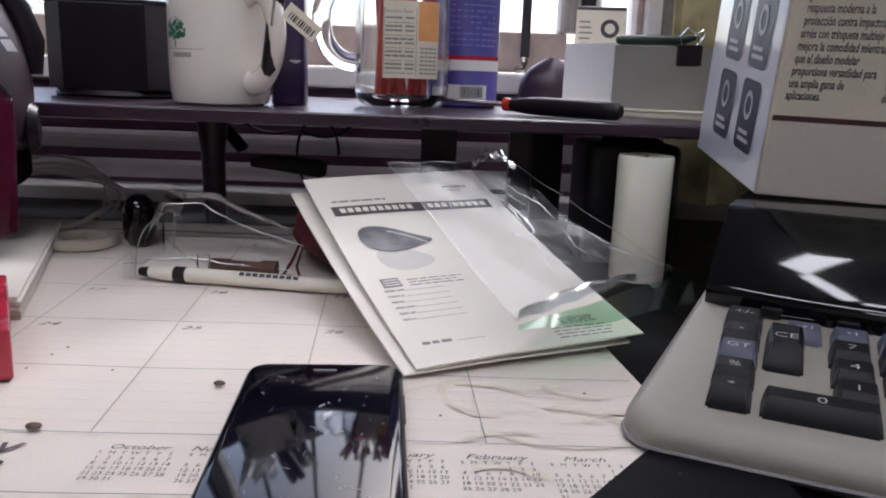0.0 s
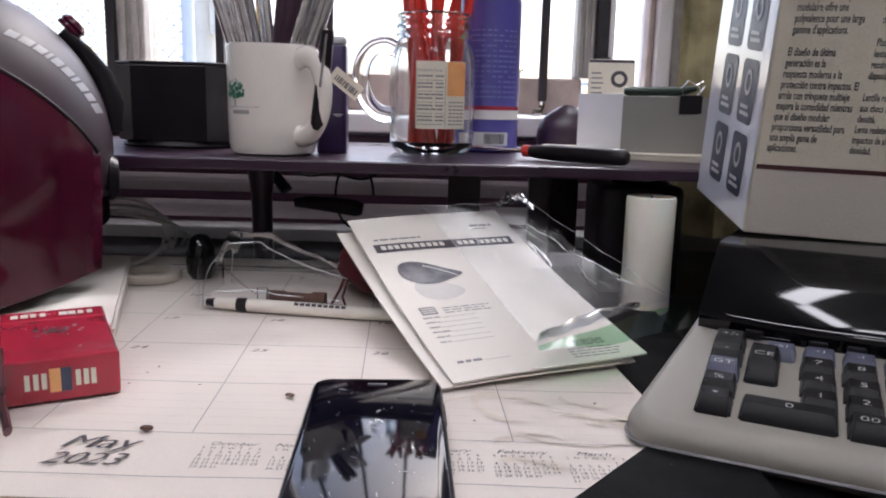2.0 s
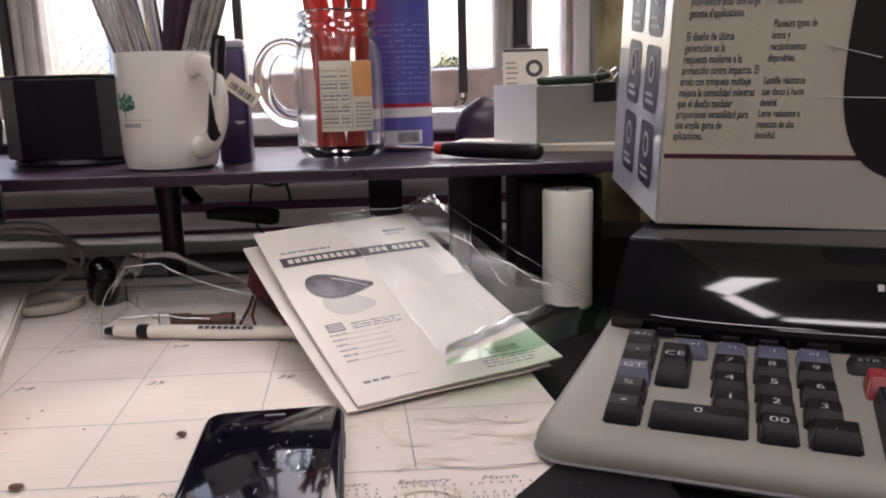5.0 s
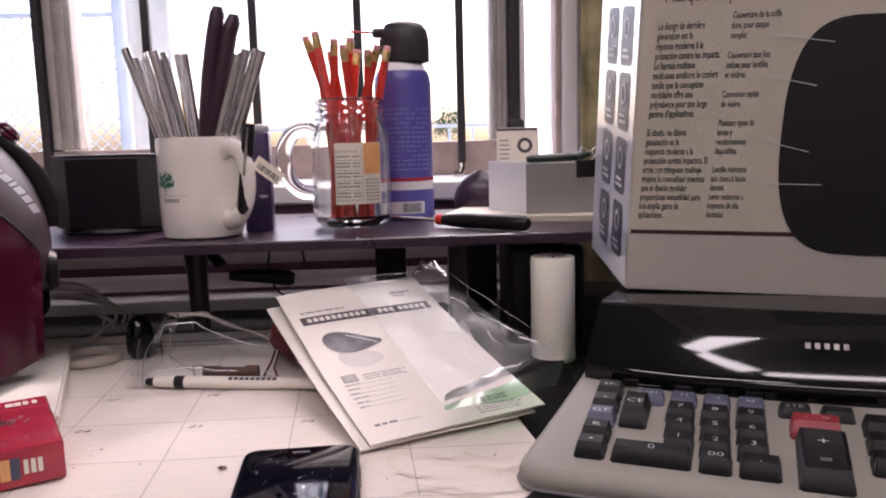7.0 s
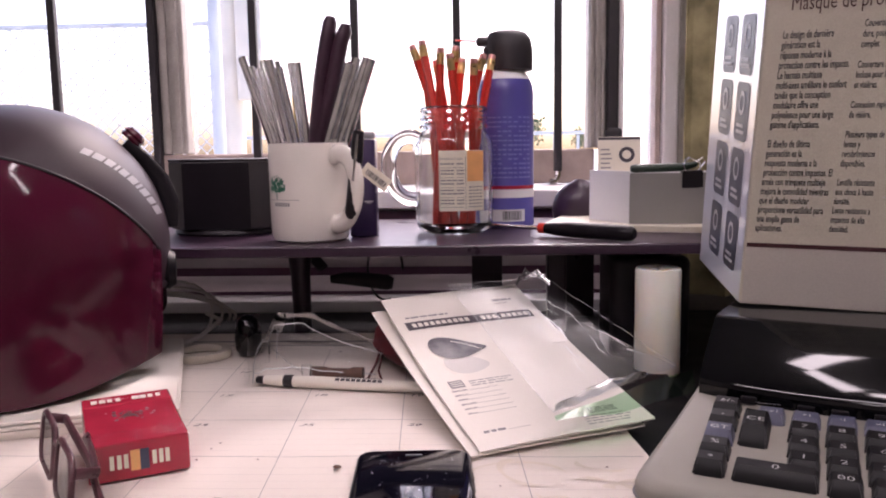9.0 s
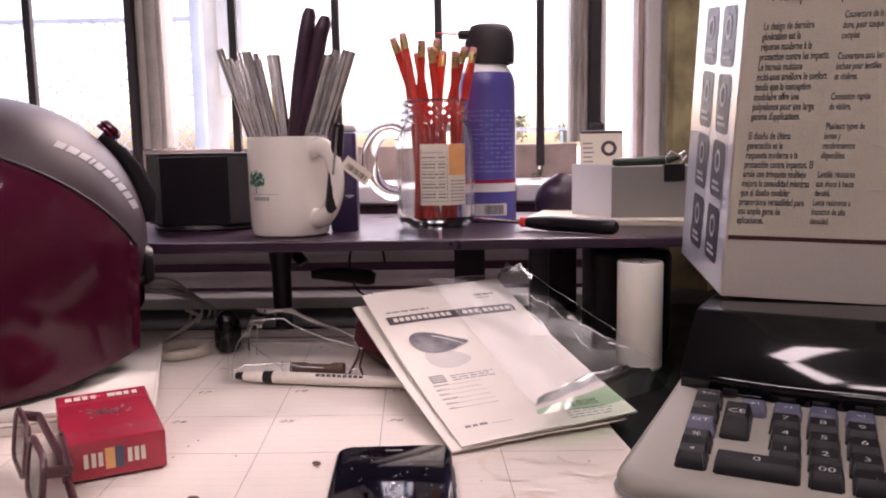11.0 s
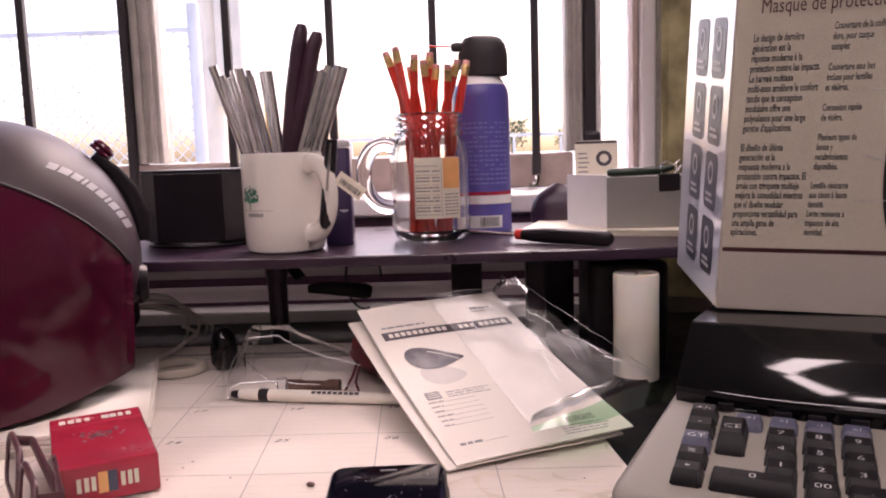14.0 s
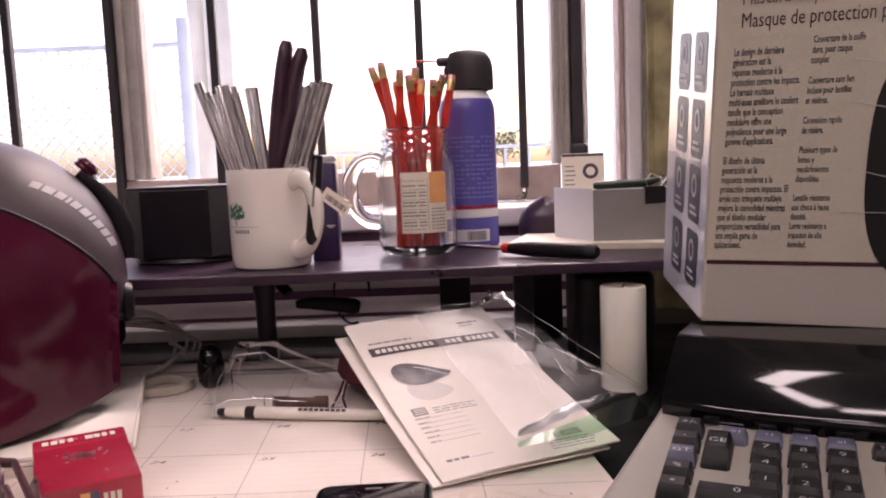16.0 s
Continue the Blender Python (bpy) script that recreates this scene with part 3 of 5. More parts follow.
pen2 = thing("tagged_pen", I4, "black pen with a white paper tag beside the mug handle", "pen")
part("barrel", tube([(0.0050, 0.163, 0.1300), (0.0065, 0.163, 0.1345), (0.0125, 0.165, 0.185), (0.0145, 0.167, 0.206)], 0.0056, 12, ends=[0.4, 1, 1, 0.9]), BLACK, pen2, "", True)
part("clip", tube([(0.0100, 0.1560, 0.163), (0.0140, 0.159, 0.199), (0.0145, 0.166, 0.2065)], 0.0012, 8), STEEL, pen2, "", True)
part("tag", slab([(0, -0.006), (0.027, -0.006), (0.027, 0.006), (0, 0.006)], 0, 0.0004), CREAM, pen2, "white paper price tag").matrix_local = pose(0.0190, 0.160, 0.1745, 90, 38, 0)
tb = bmesh.new()
for k in range(11):
    quad(tb, I4, 0.004 + 0.0019 * k, 0.0048 + 0.0019 * k + 0.0003 * (k % 3), -0.0035, 0.0015, 0.0006)
part("tag_bars", tb, INK, pen2).matrix_local = pose(0.0190, 0.160, 0.1745, 90, 38, 0)

nb = thing("navy_case", pose(0.0075, 0.238, SZ), "navy blue upright plastic case with a grey cap behind the mug", "case")
part("body", slab(rounded(0.026, 0.022, 0.004, 4), 0, 0.093, 0.002), NAVY, nb, "", True)
part("cap", slab(rounded(0.020, 0.017, 0.004, 4, 0.002, 0.002), 0.0935, 0.1005, 0.0025), SILVER, nb, "grey clear cap", True)
wg = quad(None, I4, -0.004, 0.0045, -0.0006, 0.0006)
quad(wg, I4, -0.002, 0.0025, -0.0018, -0.0009)
part("emblem", wg, SILVER, nb).matrix_local = pose(0.006, -0.0114, 0.034, 90, 0, 0)

pot = thing("black_pot", pose(-0.140, 0.300, SZ), "black plastic octagonal pen pot on a thin base", "pot")
def chamfered(h, c):
    return [(h, -h + c), (h, h - c), (h - c, h), (-h + c, h), (-h, h - c), (-h, -h + c), (-h + c, -h), (h - c, -h)]


part("body", slab(chamfered(0.0545, 0.021), 0.006, 0.0735, 0.0012), BLACK, pot)
part("rim", slab(chamfered(0.0550, 0.0212), 0.0736, 0.0762, 0.0008), BLACK, pot)
part("base", lathe([(0, 0.0), (0.058, 0), (0.0600, 0.002), (0.058, 0.0055), (0.050, 0.0079), (0, 0.0079)], 40), BLACK, pot, "", True)

jar = thing("mason_jar_mug", pose(0.0945, 0.258, SZ), "clear glass handled jar mug with a torn food label", "jar")
part("glass", lathe([(0, 0.002), (0.026, 0.001), (0.031, 0.0015), (0.0355, 0.005), (0.0378, 0.011), (0.0385, 0.020), (0.0386, 0.050), (0.0386, 0.080), (0.0378, 0.088), (0.0355, 0.0945), (0.0328, 0.098), (0.0318, 0.101), (0.0336, 0.1035), (0.0338, 0.1050), (0.0318, 0.1075), (0.0318, 0.1090), (0.0334, 0.1110), (0.0334, 0.1125), (0.0318, 0.1145), (0.0318, 0.117), (0.0332, 0.1185), (0.0332, 0.1215), (0.0318, 0.123), (0.0292, 0.121), (0.0284, 0.100), (0.0318, 0.091), (0.0340, 0.084), (0.0344, 0.076), (0.0343, 0.022), (0.0340, 0.012), (0.028, 0.008), (0, 0.007)], 56), GLASS, jar, "", True)
part("handle", tube(bend([(-0.0330, -0.010, 0.091), (-0.041, -0.013, 0.095), (-0.052, -0.016, 0.092), (-0.0605, -0.018, 0.080), (-0.0625, -0.0185, 0.064), (-0.058, -0.017, 0.047), (-0.048, -0.0145, 0.037), (-0.036, -0.011, 0.034)]), 0.0062, 16, flat=1.2), GLASS, jar, "", True)
lb = sheet(14, 1, lambda u, v: (-0.0135 + 0.0455 * u, 0.024 + 0.057 * v, 0.0004), 0)
jar_label = part("label", wrap(lb, 0.0386, 0), CREAM, jar, "cream nutrition label", True)
lo = sheet(8, 1, lambda u, v: (0.0135 + 0.0180 * u, 0.052 + 0.0285 * v, 0.0007), 0)
part("label_patch", wrap(lo, 0.0386, 0), ORANGE, jar_label, "orange picture on the label")
ll = bmesh.new()
for k in range(14):
    for x0, x1 in ((-0.0115, 0.0015), (0.0035, 0.0105)) if k % 4 else ((-0.0115, 0.0105),):
        y = 0.0275 + 0.0031 * k
        for j in range(4):
            quad(ll, I4, x0 + (x1 - x0) * j / 4, x0 + (x1 - x0) * (j + 0.86) / 4, y, y + (0.0014 if k % 3 else 0.0005), 0.0009)
for x0 in (-0.0128, 0.0117):
    quad(ll, I4, x0, x0 + 0.0004, 0.026, 0.076, 0.0009)
for k in range(7):
    for j in range(4):
        quad(ll, I4, 0.0150 + 0.0038 * j, 0.0150 + 0.0038 * j + 0.003, 0.0275 + 0.0031 * k, 0.0285 + 0.0031 * k, 0.0009)
words("Nutrition Facts", 0.0034, pose(-0.0120, 0.0722, 0.0009), ll)
part("label_print", wrap(ll, 0.0386, 0), GREY_INK, jar_label)

random.seed(5)


def pencil(base, tip):
    """A hexagonal red pencil, eraser end up, standing from base to tip."""
    L = (Vector(tip) - Vector(base)).length
    ob = thing("pencil", Matrix.Translation(base) @ (Vector(tip) - Vector(base)).to_track_quat("Z", "Y").to_matrix().to_4x4(), "red painted pencil with a brass ferrule, eraser up", "pencil", "red pencils in the jar")
    part("shaft", lathe([(0, 0), (0.0039, 0.0), (0.0041, 0.001), (0.0041, L - 0.016), (0, L - 0.016)], 6), RED, ob)
    part("ferrule", lathe([(0.0038, L - 0.0159), (0.0041, L - 0.015), (0.0039, L - 0.012), (0.0041, L - 0.009), (0.0040, L - 0.005), (0.0034, L - 0.0049)], 12), BRASS, ob, "", True)
    part("eraser", lathe([(0.0033, L - 0.0060), (0.0037, L - 0.0049), (0.0037, L - 0.001), (0.0030, L), (0, L)], 12), RUBBER, ob, "worn pink eraser", True)


jx, jy = 0.0945, 0.258
for k in range(11):
    a, f = 2.4 * k, k / 10
    x = jx - 0.041 + 0.076 * f + random.uniform(-0.004, 0.004)
    pencil((jx + 0.018 * math.cos(a), jy + 0.018 * math.sin(a), SZ + 0.009), (x, jy + random.uniform(-0.018, 0.02), SZ + 0.178 + random.uniform(-0.010, 0.010)))

can = thing("air_duster_can", pose(0.1475, 0.322, SZ), "blue compressed air duster can with black trigger cap", "spray can")
part("body", lathe([(0, 0.002), (0.027, 0.0), (0.0300, 0.002), (0.0305, 0.005), (0.0298, 0.007), (0.0298, 0.140), (0.0285, 0.148), (0.0262, 0.153), (0, 0.153)], 48), BLUE, can, "", True)
part("shoulder", lathe([(0.0262, 0.1532), (0.0235, 0.158), (0.019, 0.1625), (0.015, 0.164), (0, 0.164)], 40), BOX_WHITE, can, "white dome", True)
cp = lathe([(0.0185, 0.1615), (0.0238, 0.163), (0.0242, 0.172), (0.0240, 0.184), (0.0222, 0.194), (0.0170, 0.201), (0.010, 0.2035), (0.0, 0.204)], 32)
for v in cp.verts:
    v.co.x += 0.005
    if v.co.x < 0.004 and v.co.z > 0.186:
        v.co.x -= 0.30 * (v.co.z - 0.186)
can_cap = part("cap", cp, MATT_BLACK, can, "black trigger cap", True)
part("nozzle", box(-0.0300, -0.010, -0.008, 0.008, 0.1885, 0.1975, 0.0035), MATT_BLACK, can_cap)
part("trigger", box(-0.0225, -0.012, -0.006, 0.006, 0.1700, 0.1880, 0.003), MATT_BLACK, can_cap)
part("straw", tube([(-0.0302, 0, 0.194), (-0.052, 0, 0.195)], 0.0011, 8), RED, can_cap, "thin red straw", True)
for z0, z1, mat, nm2 in ((0.0405, 0.0440, RED_CARD, "red_band"), (0.0315, 0.0403, BOX_WHITE, "white_band"), (0.007, 0.0195, BOX_WHITE, "barcode_panel")):
    s2 = sheet(20, 1, lambda u, v: (-0.026 + (0.046 if nm2 == "barcode_panel" else 0.065) * u, z0 + (z1 - z0) * v, 0.0004))
    part(nm2, wrap(s2, 0.0298, 0), mat, can, "", True)
bc = bmesh.new()
random.seed(3)
x = -0.004
while x < 0.016:
    w = random.choice((0.0004, 0.0007, 0.0010))
    quad(bc, I4, x, x + w, 0.0085, 0.0180, 0.0007)
    x += w + random.choice((0.0004, 0.0007))
part("barcode", wrap(bc, 0.0298, 0), INK, can)
cl = bmesh.new()
for k in range(14):
    y = 0.052 + 0.0047 * k
    for j in range(9):
        if random.random() < 0.85:
            quad(cl, I4, -0.02 + 0.0055 * j, -0.02 + 0.0055 * j + random.uniform(0.003, 0.0052), y, y + 0.0013, 0.0003)
part("small_print", wrap(cl, 0.0298, 0), material("pale_blue_print", (0.22, 0.24, 0.55), 0.5), can)

npd = thing("notepad", pose(0.282, 0.318, SZ, 0, 0, -16), "worn cream notepad lying under a carton", "notepad")
part("page_block", box(-0.082, 0.075, -0.074, 0.075, 0.0, 0.0045, 0.0006), CREAM, npd)
part("cover", box(-0.083, 0.0755, -0.075, 0.0755, 0.0046, 0.0060, 0.0004), CREAM, npd)
wb = thing("white_carton_box", pose(0.2665, 0.2600, SZ + 0.0062, 0, 0, -4), "open white carton tray, its front darkened as shade", "carton")
t = 0.0012
BW, BD, BH = 0.118, 0.062, 0.050
part("front", box(0, BW, 0, t, 0, BH, 0.0003), BOX_SHADED, wb, "front wall with shade put into its colour")
part("base", box(0, BW, t + 0.0001, BD, 0, t, 0.0003), BOX_WHITE, wb)
part("back", box(0, BW, BD + 0.0001, BD + t, 0, BH, 0.0003), BOX_WHITE, wb)
part("right_side", box(BW - t, BW, t + 0.0001, BD, t, BH, 0.0003), BOX_WHITE, wb)
sd2 = slab([(0, 0), (t, 0.0001), (-0.034 + t, BD), (-0.034, BD)], 0, BH + 0.002, 0.0003)
part("left_side", sd2, BOX_WHITE, wb, "white side flap bent outwards")
cd = thing("printed_card", pose(0.2600, 0.3420, SZ + 0.0065, 80, 0, -4), "cream printed card with a round black emblem in the carton", "card")
card_part = part("card", slab(rounded(0.046, 0.088, 0.002, 3, 0.012, 0.044), 0, 0.0012), CREAM, cd)
part("top_band", quad(None, I4, -0.0105, 0.0345, 0.0845, 0.0872, 0.0014), INK, card_part)
em = bmesh.new()
bmesh.ops.create_circle(em, cap_ends=True, segments=28, radius=0.0085)
em.transform(pose(0.020, 0.068, 0.0014))
part("emblem", em, INK, card_part, "round black emblem")
em = bmesh.new()
bmesh.ops.create_circle(em, cap_ends=True, segments=20, radius=0.0048)
em.transform(pose(0.020, 0.068, 0.0016))
part("emblem_centre", em, CREAM, card_part)
cb = bmesh.new()
for k in range(6):
    quad(cb, I4, -0.008, 0.004 - 0.001 * (k % 3), 0.048 + 0.005 * k, 0.0495 + 0.005 * k, 0.0014)
part("print_bars", cb, GREY_INK, card_part)
gp = thing("green_marker", I4, "dark green marker pen lying along the carton's edge", "pen")
part("barrel", tube([(0.268, 0.263, SZ + 0.0605), (0.272, 0.263, SZ + 0.0605), (0.320, 0.2625, SZ + 0.0615), (0.332, 0.2625, SZ + 0.0645)], 0.0042, 12, ends=[0.7, 1, 1, 0.6]), material("dark_green_plastic", (0.012, 0.03, 0.018), 0.4), gp, "", True)
bcl = thing("binder_clip", pose(0.3265, 0.2590, SZ + 0.050), "black binder clip with steel wire arms", "clip")
part("body", slab([(-0.010, -0.004), (0.010, -0.004), (0.010, 0.004), (-0.010, 0.004)], -0.009, 0.0085, 0.0015), BLACK, bcl)
for sx in (-1, 1):
    part("wire_arm", tube([(0.007, sx * 0.003, 0.008), (0.010 + 0.004 * sx, sx * 0.006, 0.016), (0.004 + 0.009 * sx, sx * 0.008, 0.021), (-0.004 + 0.006 * sx, sx * 0.006, 0.014), (-0.007, sx * 0.003, 0.008)], 0.0007, 6), STEEL, bcl, "", True)
pc = bmesh.new()
bmesh.ops.create_uvsphere(pc, u_segments=24, v_segments=14, radius=1)
for v in pc.verts:
    v.co = (v.co.x * 0.034, v.co.y * 0.020, max(v.co.z, -0.35) * 0.034 * (1 + 0.1 * noise.noise(v.co * 2)) + 0.0121)
pc.transform(pose(0.237, 0.385, SZ))
tagged(part("cloth_pouch", pc, SHELF, None, "", True), "dark plum cloth pouch behind the carton", "pouch")

sdv = thing("screwdriver", I4, "black handled screwdriver with a red collar lying on the shelf", "screwdriver")
a, b2 = Vector((0.124, 0.262, SZ + 0.0074)), Vector((0.2520, 0.158, SZ + 0.0074))
d = (b2 - a)
part("shaft", tube([a, a + d * 0.41], 0.0023, 10, ends=[0.8, 1]), STEEL, sdv, "", True)
part("collar", tube([a + d * 0.40, a + d * 0.405, a + d * 0.435, a + d * 0.445], 0.0050, 16, ends=[0.6, 1, 1, 0.9]), RED, sdv, "red collar", True)
part("handle", tube([a + d * 0.446, a + d * 0.50, a + d * 0.60, a + d * 0.9, a + d * 0.98, a + d], 0.0108, 10, ends=[0.45, 0.55, 0.66, 0.66, 0.63, 0.4]), BLACK, sdv, "", True)

# ---- below the shelf ----
dev = thing("black_device", I4, "rounded black plastic device standing under the shelf", "device")
dv = slab(rounded(0.074, 0.075, 0.010, 5, 0.276, 0.236), -0.0078, 0.088, 0.006)
part("body", dv, BLACK, dev, "", True)
part("top_ring", lathe([(0.020, 0), (0.024, 0), (0.0245, 0.002), (0.022, 0.003), (0.020, 0.002)], 32, None, (0.28, 0.232, 0.0882)), GLOSS, dev, "", True)
cblk = thing("speaker_cable", I4, "thin black cable hanging behind the shelf", "cable")
part("wire", tube([(-0.075 + 0.12 * f, 0.39 + 0.02 * math.sin(6 * f), 0.088 - 0.020 * math.sin(3.1 * f) - 0.006 * math.sin(9 * f)) for f in (k / 24 for k in range(25))], 0.0016, 8), BLACK, cblk, "", True)
cbl2 = thing("looped_cable", I4, "black looped cable below the shelf", "cable")
part("wire", tube([(0.012 + 0.02 * math.cos(t2), 0.36, 0.055 + 0.035 * math.sin(t2)) for t2 in (0.2 * k for k in range(26))], 0.0014, 8), BLACK, cbl2, "", True)
plg = thing("black_adapter_plug", I4, "black plug of a power lead under the shelf", "plug")
part("body", tube([(-0.045, 0.33, 0.049), (-0.03, 0.33, 0.050), (-0.005, 0.33, 0.048), (0.018, 0.33, 0.045), (0.024, 0.33, 0.044)], 0.0085, 14, ends=[0.5, 0.8, 0.95, 1, 0.7]), MATT_BLACK, plg, "", True)
arm = thing("curved_bracket", I4, "black curved bracket below the shelf", "bracket")
part("arm", tube([(-0.105, 0.36, 0.088), (-0.09, 0.35, 0.084), (-0.07, 0.345, 0.076), (-0.055, 0.34, 0.060)], 0.009, 10, flat=0.5), MATT_BLACK, arm, "", True)
coil = thing("coiled_cable", I4, "coil of pale grey cable on the desk", "cable")
for k in range(4):
    part("loop", tube([(-0.222 + (0.046 + 0.007 * k) * math.cos(t2), 0.318 + 0.012 * math.sin(t2 * 2 + k) + 0.005 * k, 0.010 + (0.040 - 0.006 * k) * max(math.sin(t2), -0.5)) for t2 in (radians(-20 + 11 * j) for j in range(22))], 0.0016, 8), CABLE, coil, "", True)
part("tail", tube([(-0.175, 0.30, 0.018), (-0.155, 0.285, 0.014), (-0.163, 0.24, 0.006), (-0.175, 0.215, 0.0035)], 0.0022, 8), CABLE, coil, "", True)
tp = thing("tape_roll", pose(-0.142, 0.186, 0.0005), "roll of clear adhesive tape lying flat", "tape")
part("roll", lathe([(0.019, 0), (0.027, 0), (0.0275, 0.001), (0.0275, 0.006), (0.027, 0.007), (0.019, 0.007), (0.0185, 0.006), (0.0185, 0.001), (0.019, 0)], 40), material("aged_tape", (0.55, 0.50, 0.42), 0.3, vary=0.15), tp, "", True)
bul = thing("black_bulb", pose(-0.098, 0.190, 0.0005), "small glossy dark bulb-shaped plastic stopper", "stopper")
part("bulb", lathe([(0, 0), (0.008, 0.0005), (0.0115, 0.006), (0.0125, 0.016), (0.0118, 0.026), (0.0095, 0.034), (0.005, 0.038), (0, 0.039)], 24), GLOSS, bul, "", True)

cup = thing("clear_plastic_clamshell", I4, "crushed clear plastic package shell", "package")


def shell(u, v):
    x = -0.068 + 0.100 * u
    h = 0.050 * (1 - 0.60 * max(0, (u - 0.35) / 0.65) ** 0.8) * (1 if u > 0.06 else 0.7)
    y = 0.136 + 0.043 * math.cos(math.pi * v) * (0.9 - 0.2 * u)
    return (x + 0.006 * math.sin(math.pi * v), y + 0.002 * noise.noise(Vector((u * 6, v * 6, 0))), 0.001 + h * math.sin(math.pi * v) ** 0.45 + 0.002 * noise.noise(Vector((u * 8, v * 8, 4))))


part("shell", sheet(28, 20, shell), FILM, cup, "", True)
part("end_wall", sheet(8, 10, lambda u, v: (-0.074 + 0.003 * math.sin(u * 9), 0.13 + 0.04 * math.cos(math.pi * (0.05 + 0.9 * u)), 0.001 + 0.033 * v * math.sin(math.pi * (0.05 + 0.9 * u)) ** 0.45)), FILM, cup)
part("fold", tube([(-0.062, 0.092, 0.044), (-0.035, 0.090, 0.020), (-0.024, 0.088, 0.013)], 0.0006, 6), FILM, cup, "bright crease")
for name_, line in (("end_edge", [shell(0.0, k / 20) for k in range(21)]), ("front_edge", [shell(k / 20, 0.985) for k in range(21)]), ("top_edge", [shell(k / 20, 0.70) for k in range(21)])):
    part(name_, tube(line, 0.00045, 6), CREASE, cup, "bright folded edge", True)
part("rib", tube([(-0.022, 0.092, 0.001), (-0.022, 0.092, 0.018)], 0.004, 10), FILM, cup)
sp = thing("brown_rubber_plug", I4, "brown ribbed rubber plug lying on the calendar", "plug")
part("body", tube([(-0.022, 0.1075, 0.0066), (-0.019, 0.1075, 0.0066), (-0.010, 0.107, 0.0066), (-0.007, 0.107, 0.0066), (0.010, 0.1055, 0.0066), (0.013, 0.1052, 0.0066), (0.022, 0.1045, 0.0066)], 0.0058, 14, ends=[1, 1, 1, 0.82, 0.78, 1, 1]), BROWN, sp, "", True)
rd = bmesh.new()
bmesh.ops.create_uvsphere(rd, u_segments=24, v_segments=16, radius=1)
for v in rd.verts:
    v.co = Vector((v.co.x * 0.045, v.co.y * 0.055, v.co.z * 0.024 + 0.0235)) * (1 + 0.12 * noise.noise(v.co * 2.5))
rd.transform(pose(0.072, 0.150, 0.001, 0, 0, 20))
rg = tagged(part("dark_red_pouch", rd, BLOOD, None, "", True), "dark red cloth pouch under the leaflets", "pouch")
sg = thing("dark_string", I4, "frayed dark red string on the calendar", "string")
part("strand", tube([(0.034, 0.128, 0.022), (0.031, 0.116, 0.012), (0.026, 0.106, 0.003), (0.030, 0.098, 0.0018), (0.037, 0.094, 0.0018)], 0.0012, 6), BLOOD, sg)
part("strand", tube([(0.036, 0.124, 0.018), (0.034, 0.110, 0.008), (0.038, 0.100, 0.0018), (0.035, 0.090, 0.0016)], 0.0010, 6), BLOOD, sg)

# ---- pen, leaflets, bag ----
pn = thing("ballpoint_pen", I4, "ivory ballpoint pen with black tip and band", "pen")
p0, p1 = Vector((-0.0640, 0.0960, 0.0050)), Vector((0.080, 0.0705, 0.0055))
d = p1 - p0
part("tip", tube([p0, p0 + d * 0.012, p0 + d * 0.045], 0.0048, 14, ends=[0.55, 0.62, 0.72]), BLACK, pn, "", True)
part("nose", tube([p0 + d * 0.0455, p0 + d * 0.10, p0 + d * 0.165], 0.0048, 16, ends=[0.72, 0.9, 1]), IVORY, pn, "", True)
part("grip_band", tube([p0 + d * 0.1655, p0 + d * 0.17, p0 + d * 0.215, p0 + d * 0.22], 0.0049, 16, ends=[1, 1.03, 1.03, 1]), BLACK, pn, "", True)
part("barrel", tube([p0 + d * 0.2205, p0 + d * 0.5, p0 + d * 0.95, p1], 0.0048, 16, ends=[1, 1.02, 0.9, 0.6]), IVORY, pn, "", True)
pt = bmesh.new()
ang = math.degrees(math.atan2(d.y, d.x))
pm = Matrix.Translation(p0 + d * 0.62 + Vector((0, 0, 0.0))) @ pose(0, 0, 0, 0, 0, ang) @ pose(0, -0.0030, 0.0040, 40, 0, 0)
for k in range(9):
    quad(pt, pm, -0.022 + 0.0044 * k, -0.022 + 0.0044 * k + 0.0034, -0.0014, 0.0012, 0.0002)
quad(pt, pm, -0.022, 0.014, 0.0019, 0.0025, 0.0002)
part("print_bars", pt, INK, pn, "dark lettering as bars")


def leaf_matrix(near, right, far):
    x = (Vector(right) - Vector(near)).normalized()
    y = (Vector(far) - Vector(near))
    y = y.normalized()
    z = x.cross(y).normalized()
    return Matrix.Translation(near) @ Matrix((x, y, z)).transposed().to_4x4()


def leaflet(m, w, h, bend, label):
    ob = thing("leaflet", m, label, "leaflet", "leaflets")
    f = lambda u, v: (w * u, h * v, bend * math.sin(math.pi * v) * -1 + 0.0006 * math.sin(u * 5))
    part("page_block", sheet(14, 24, f, 0.0011), PAGE, ob, "", True)
    return ob, lambda x, y: f(x / w, y / h)[2] + 0.0016


M2 = leaf_matrix((0.1115, -0.0600, 0.0012), (0.2290, -0.0130, 0.0035), (0.0203, 0.1320, 0.0510))
leaflet(M2, 0.126, 0.218, 0.003, "cream folded instruction leaflet lying under another")
M1 = leaf_matrix((0.1172, -0.0578, 0.0034), (0.2345, -0.0120, 0.0085), (0.0298, 0.1365, 0.0605))
lf, lz = leaflet(M1, 0.1262, 0.2205, 0.004, "cream operating manual leaflet with black title band")


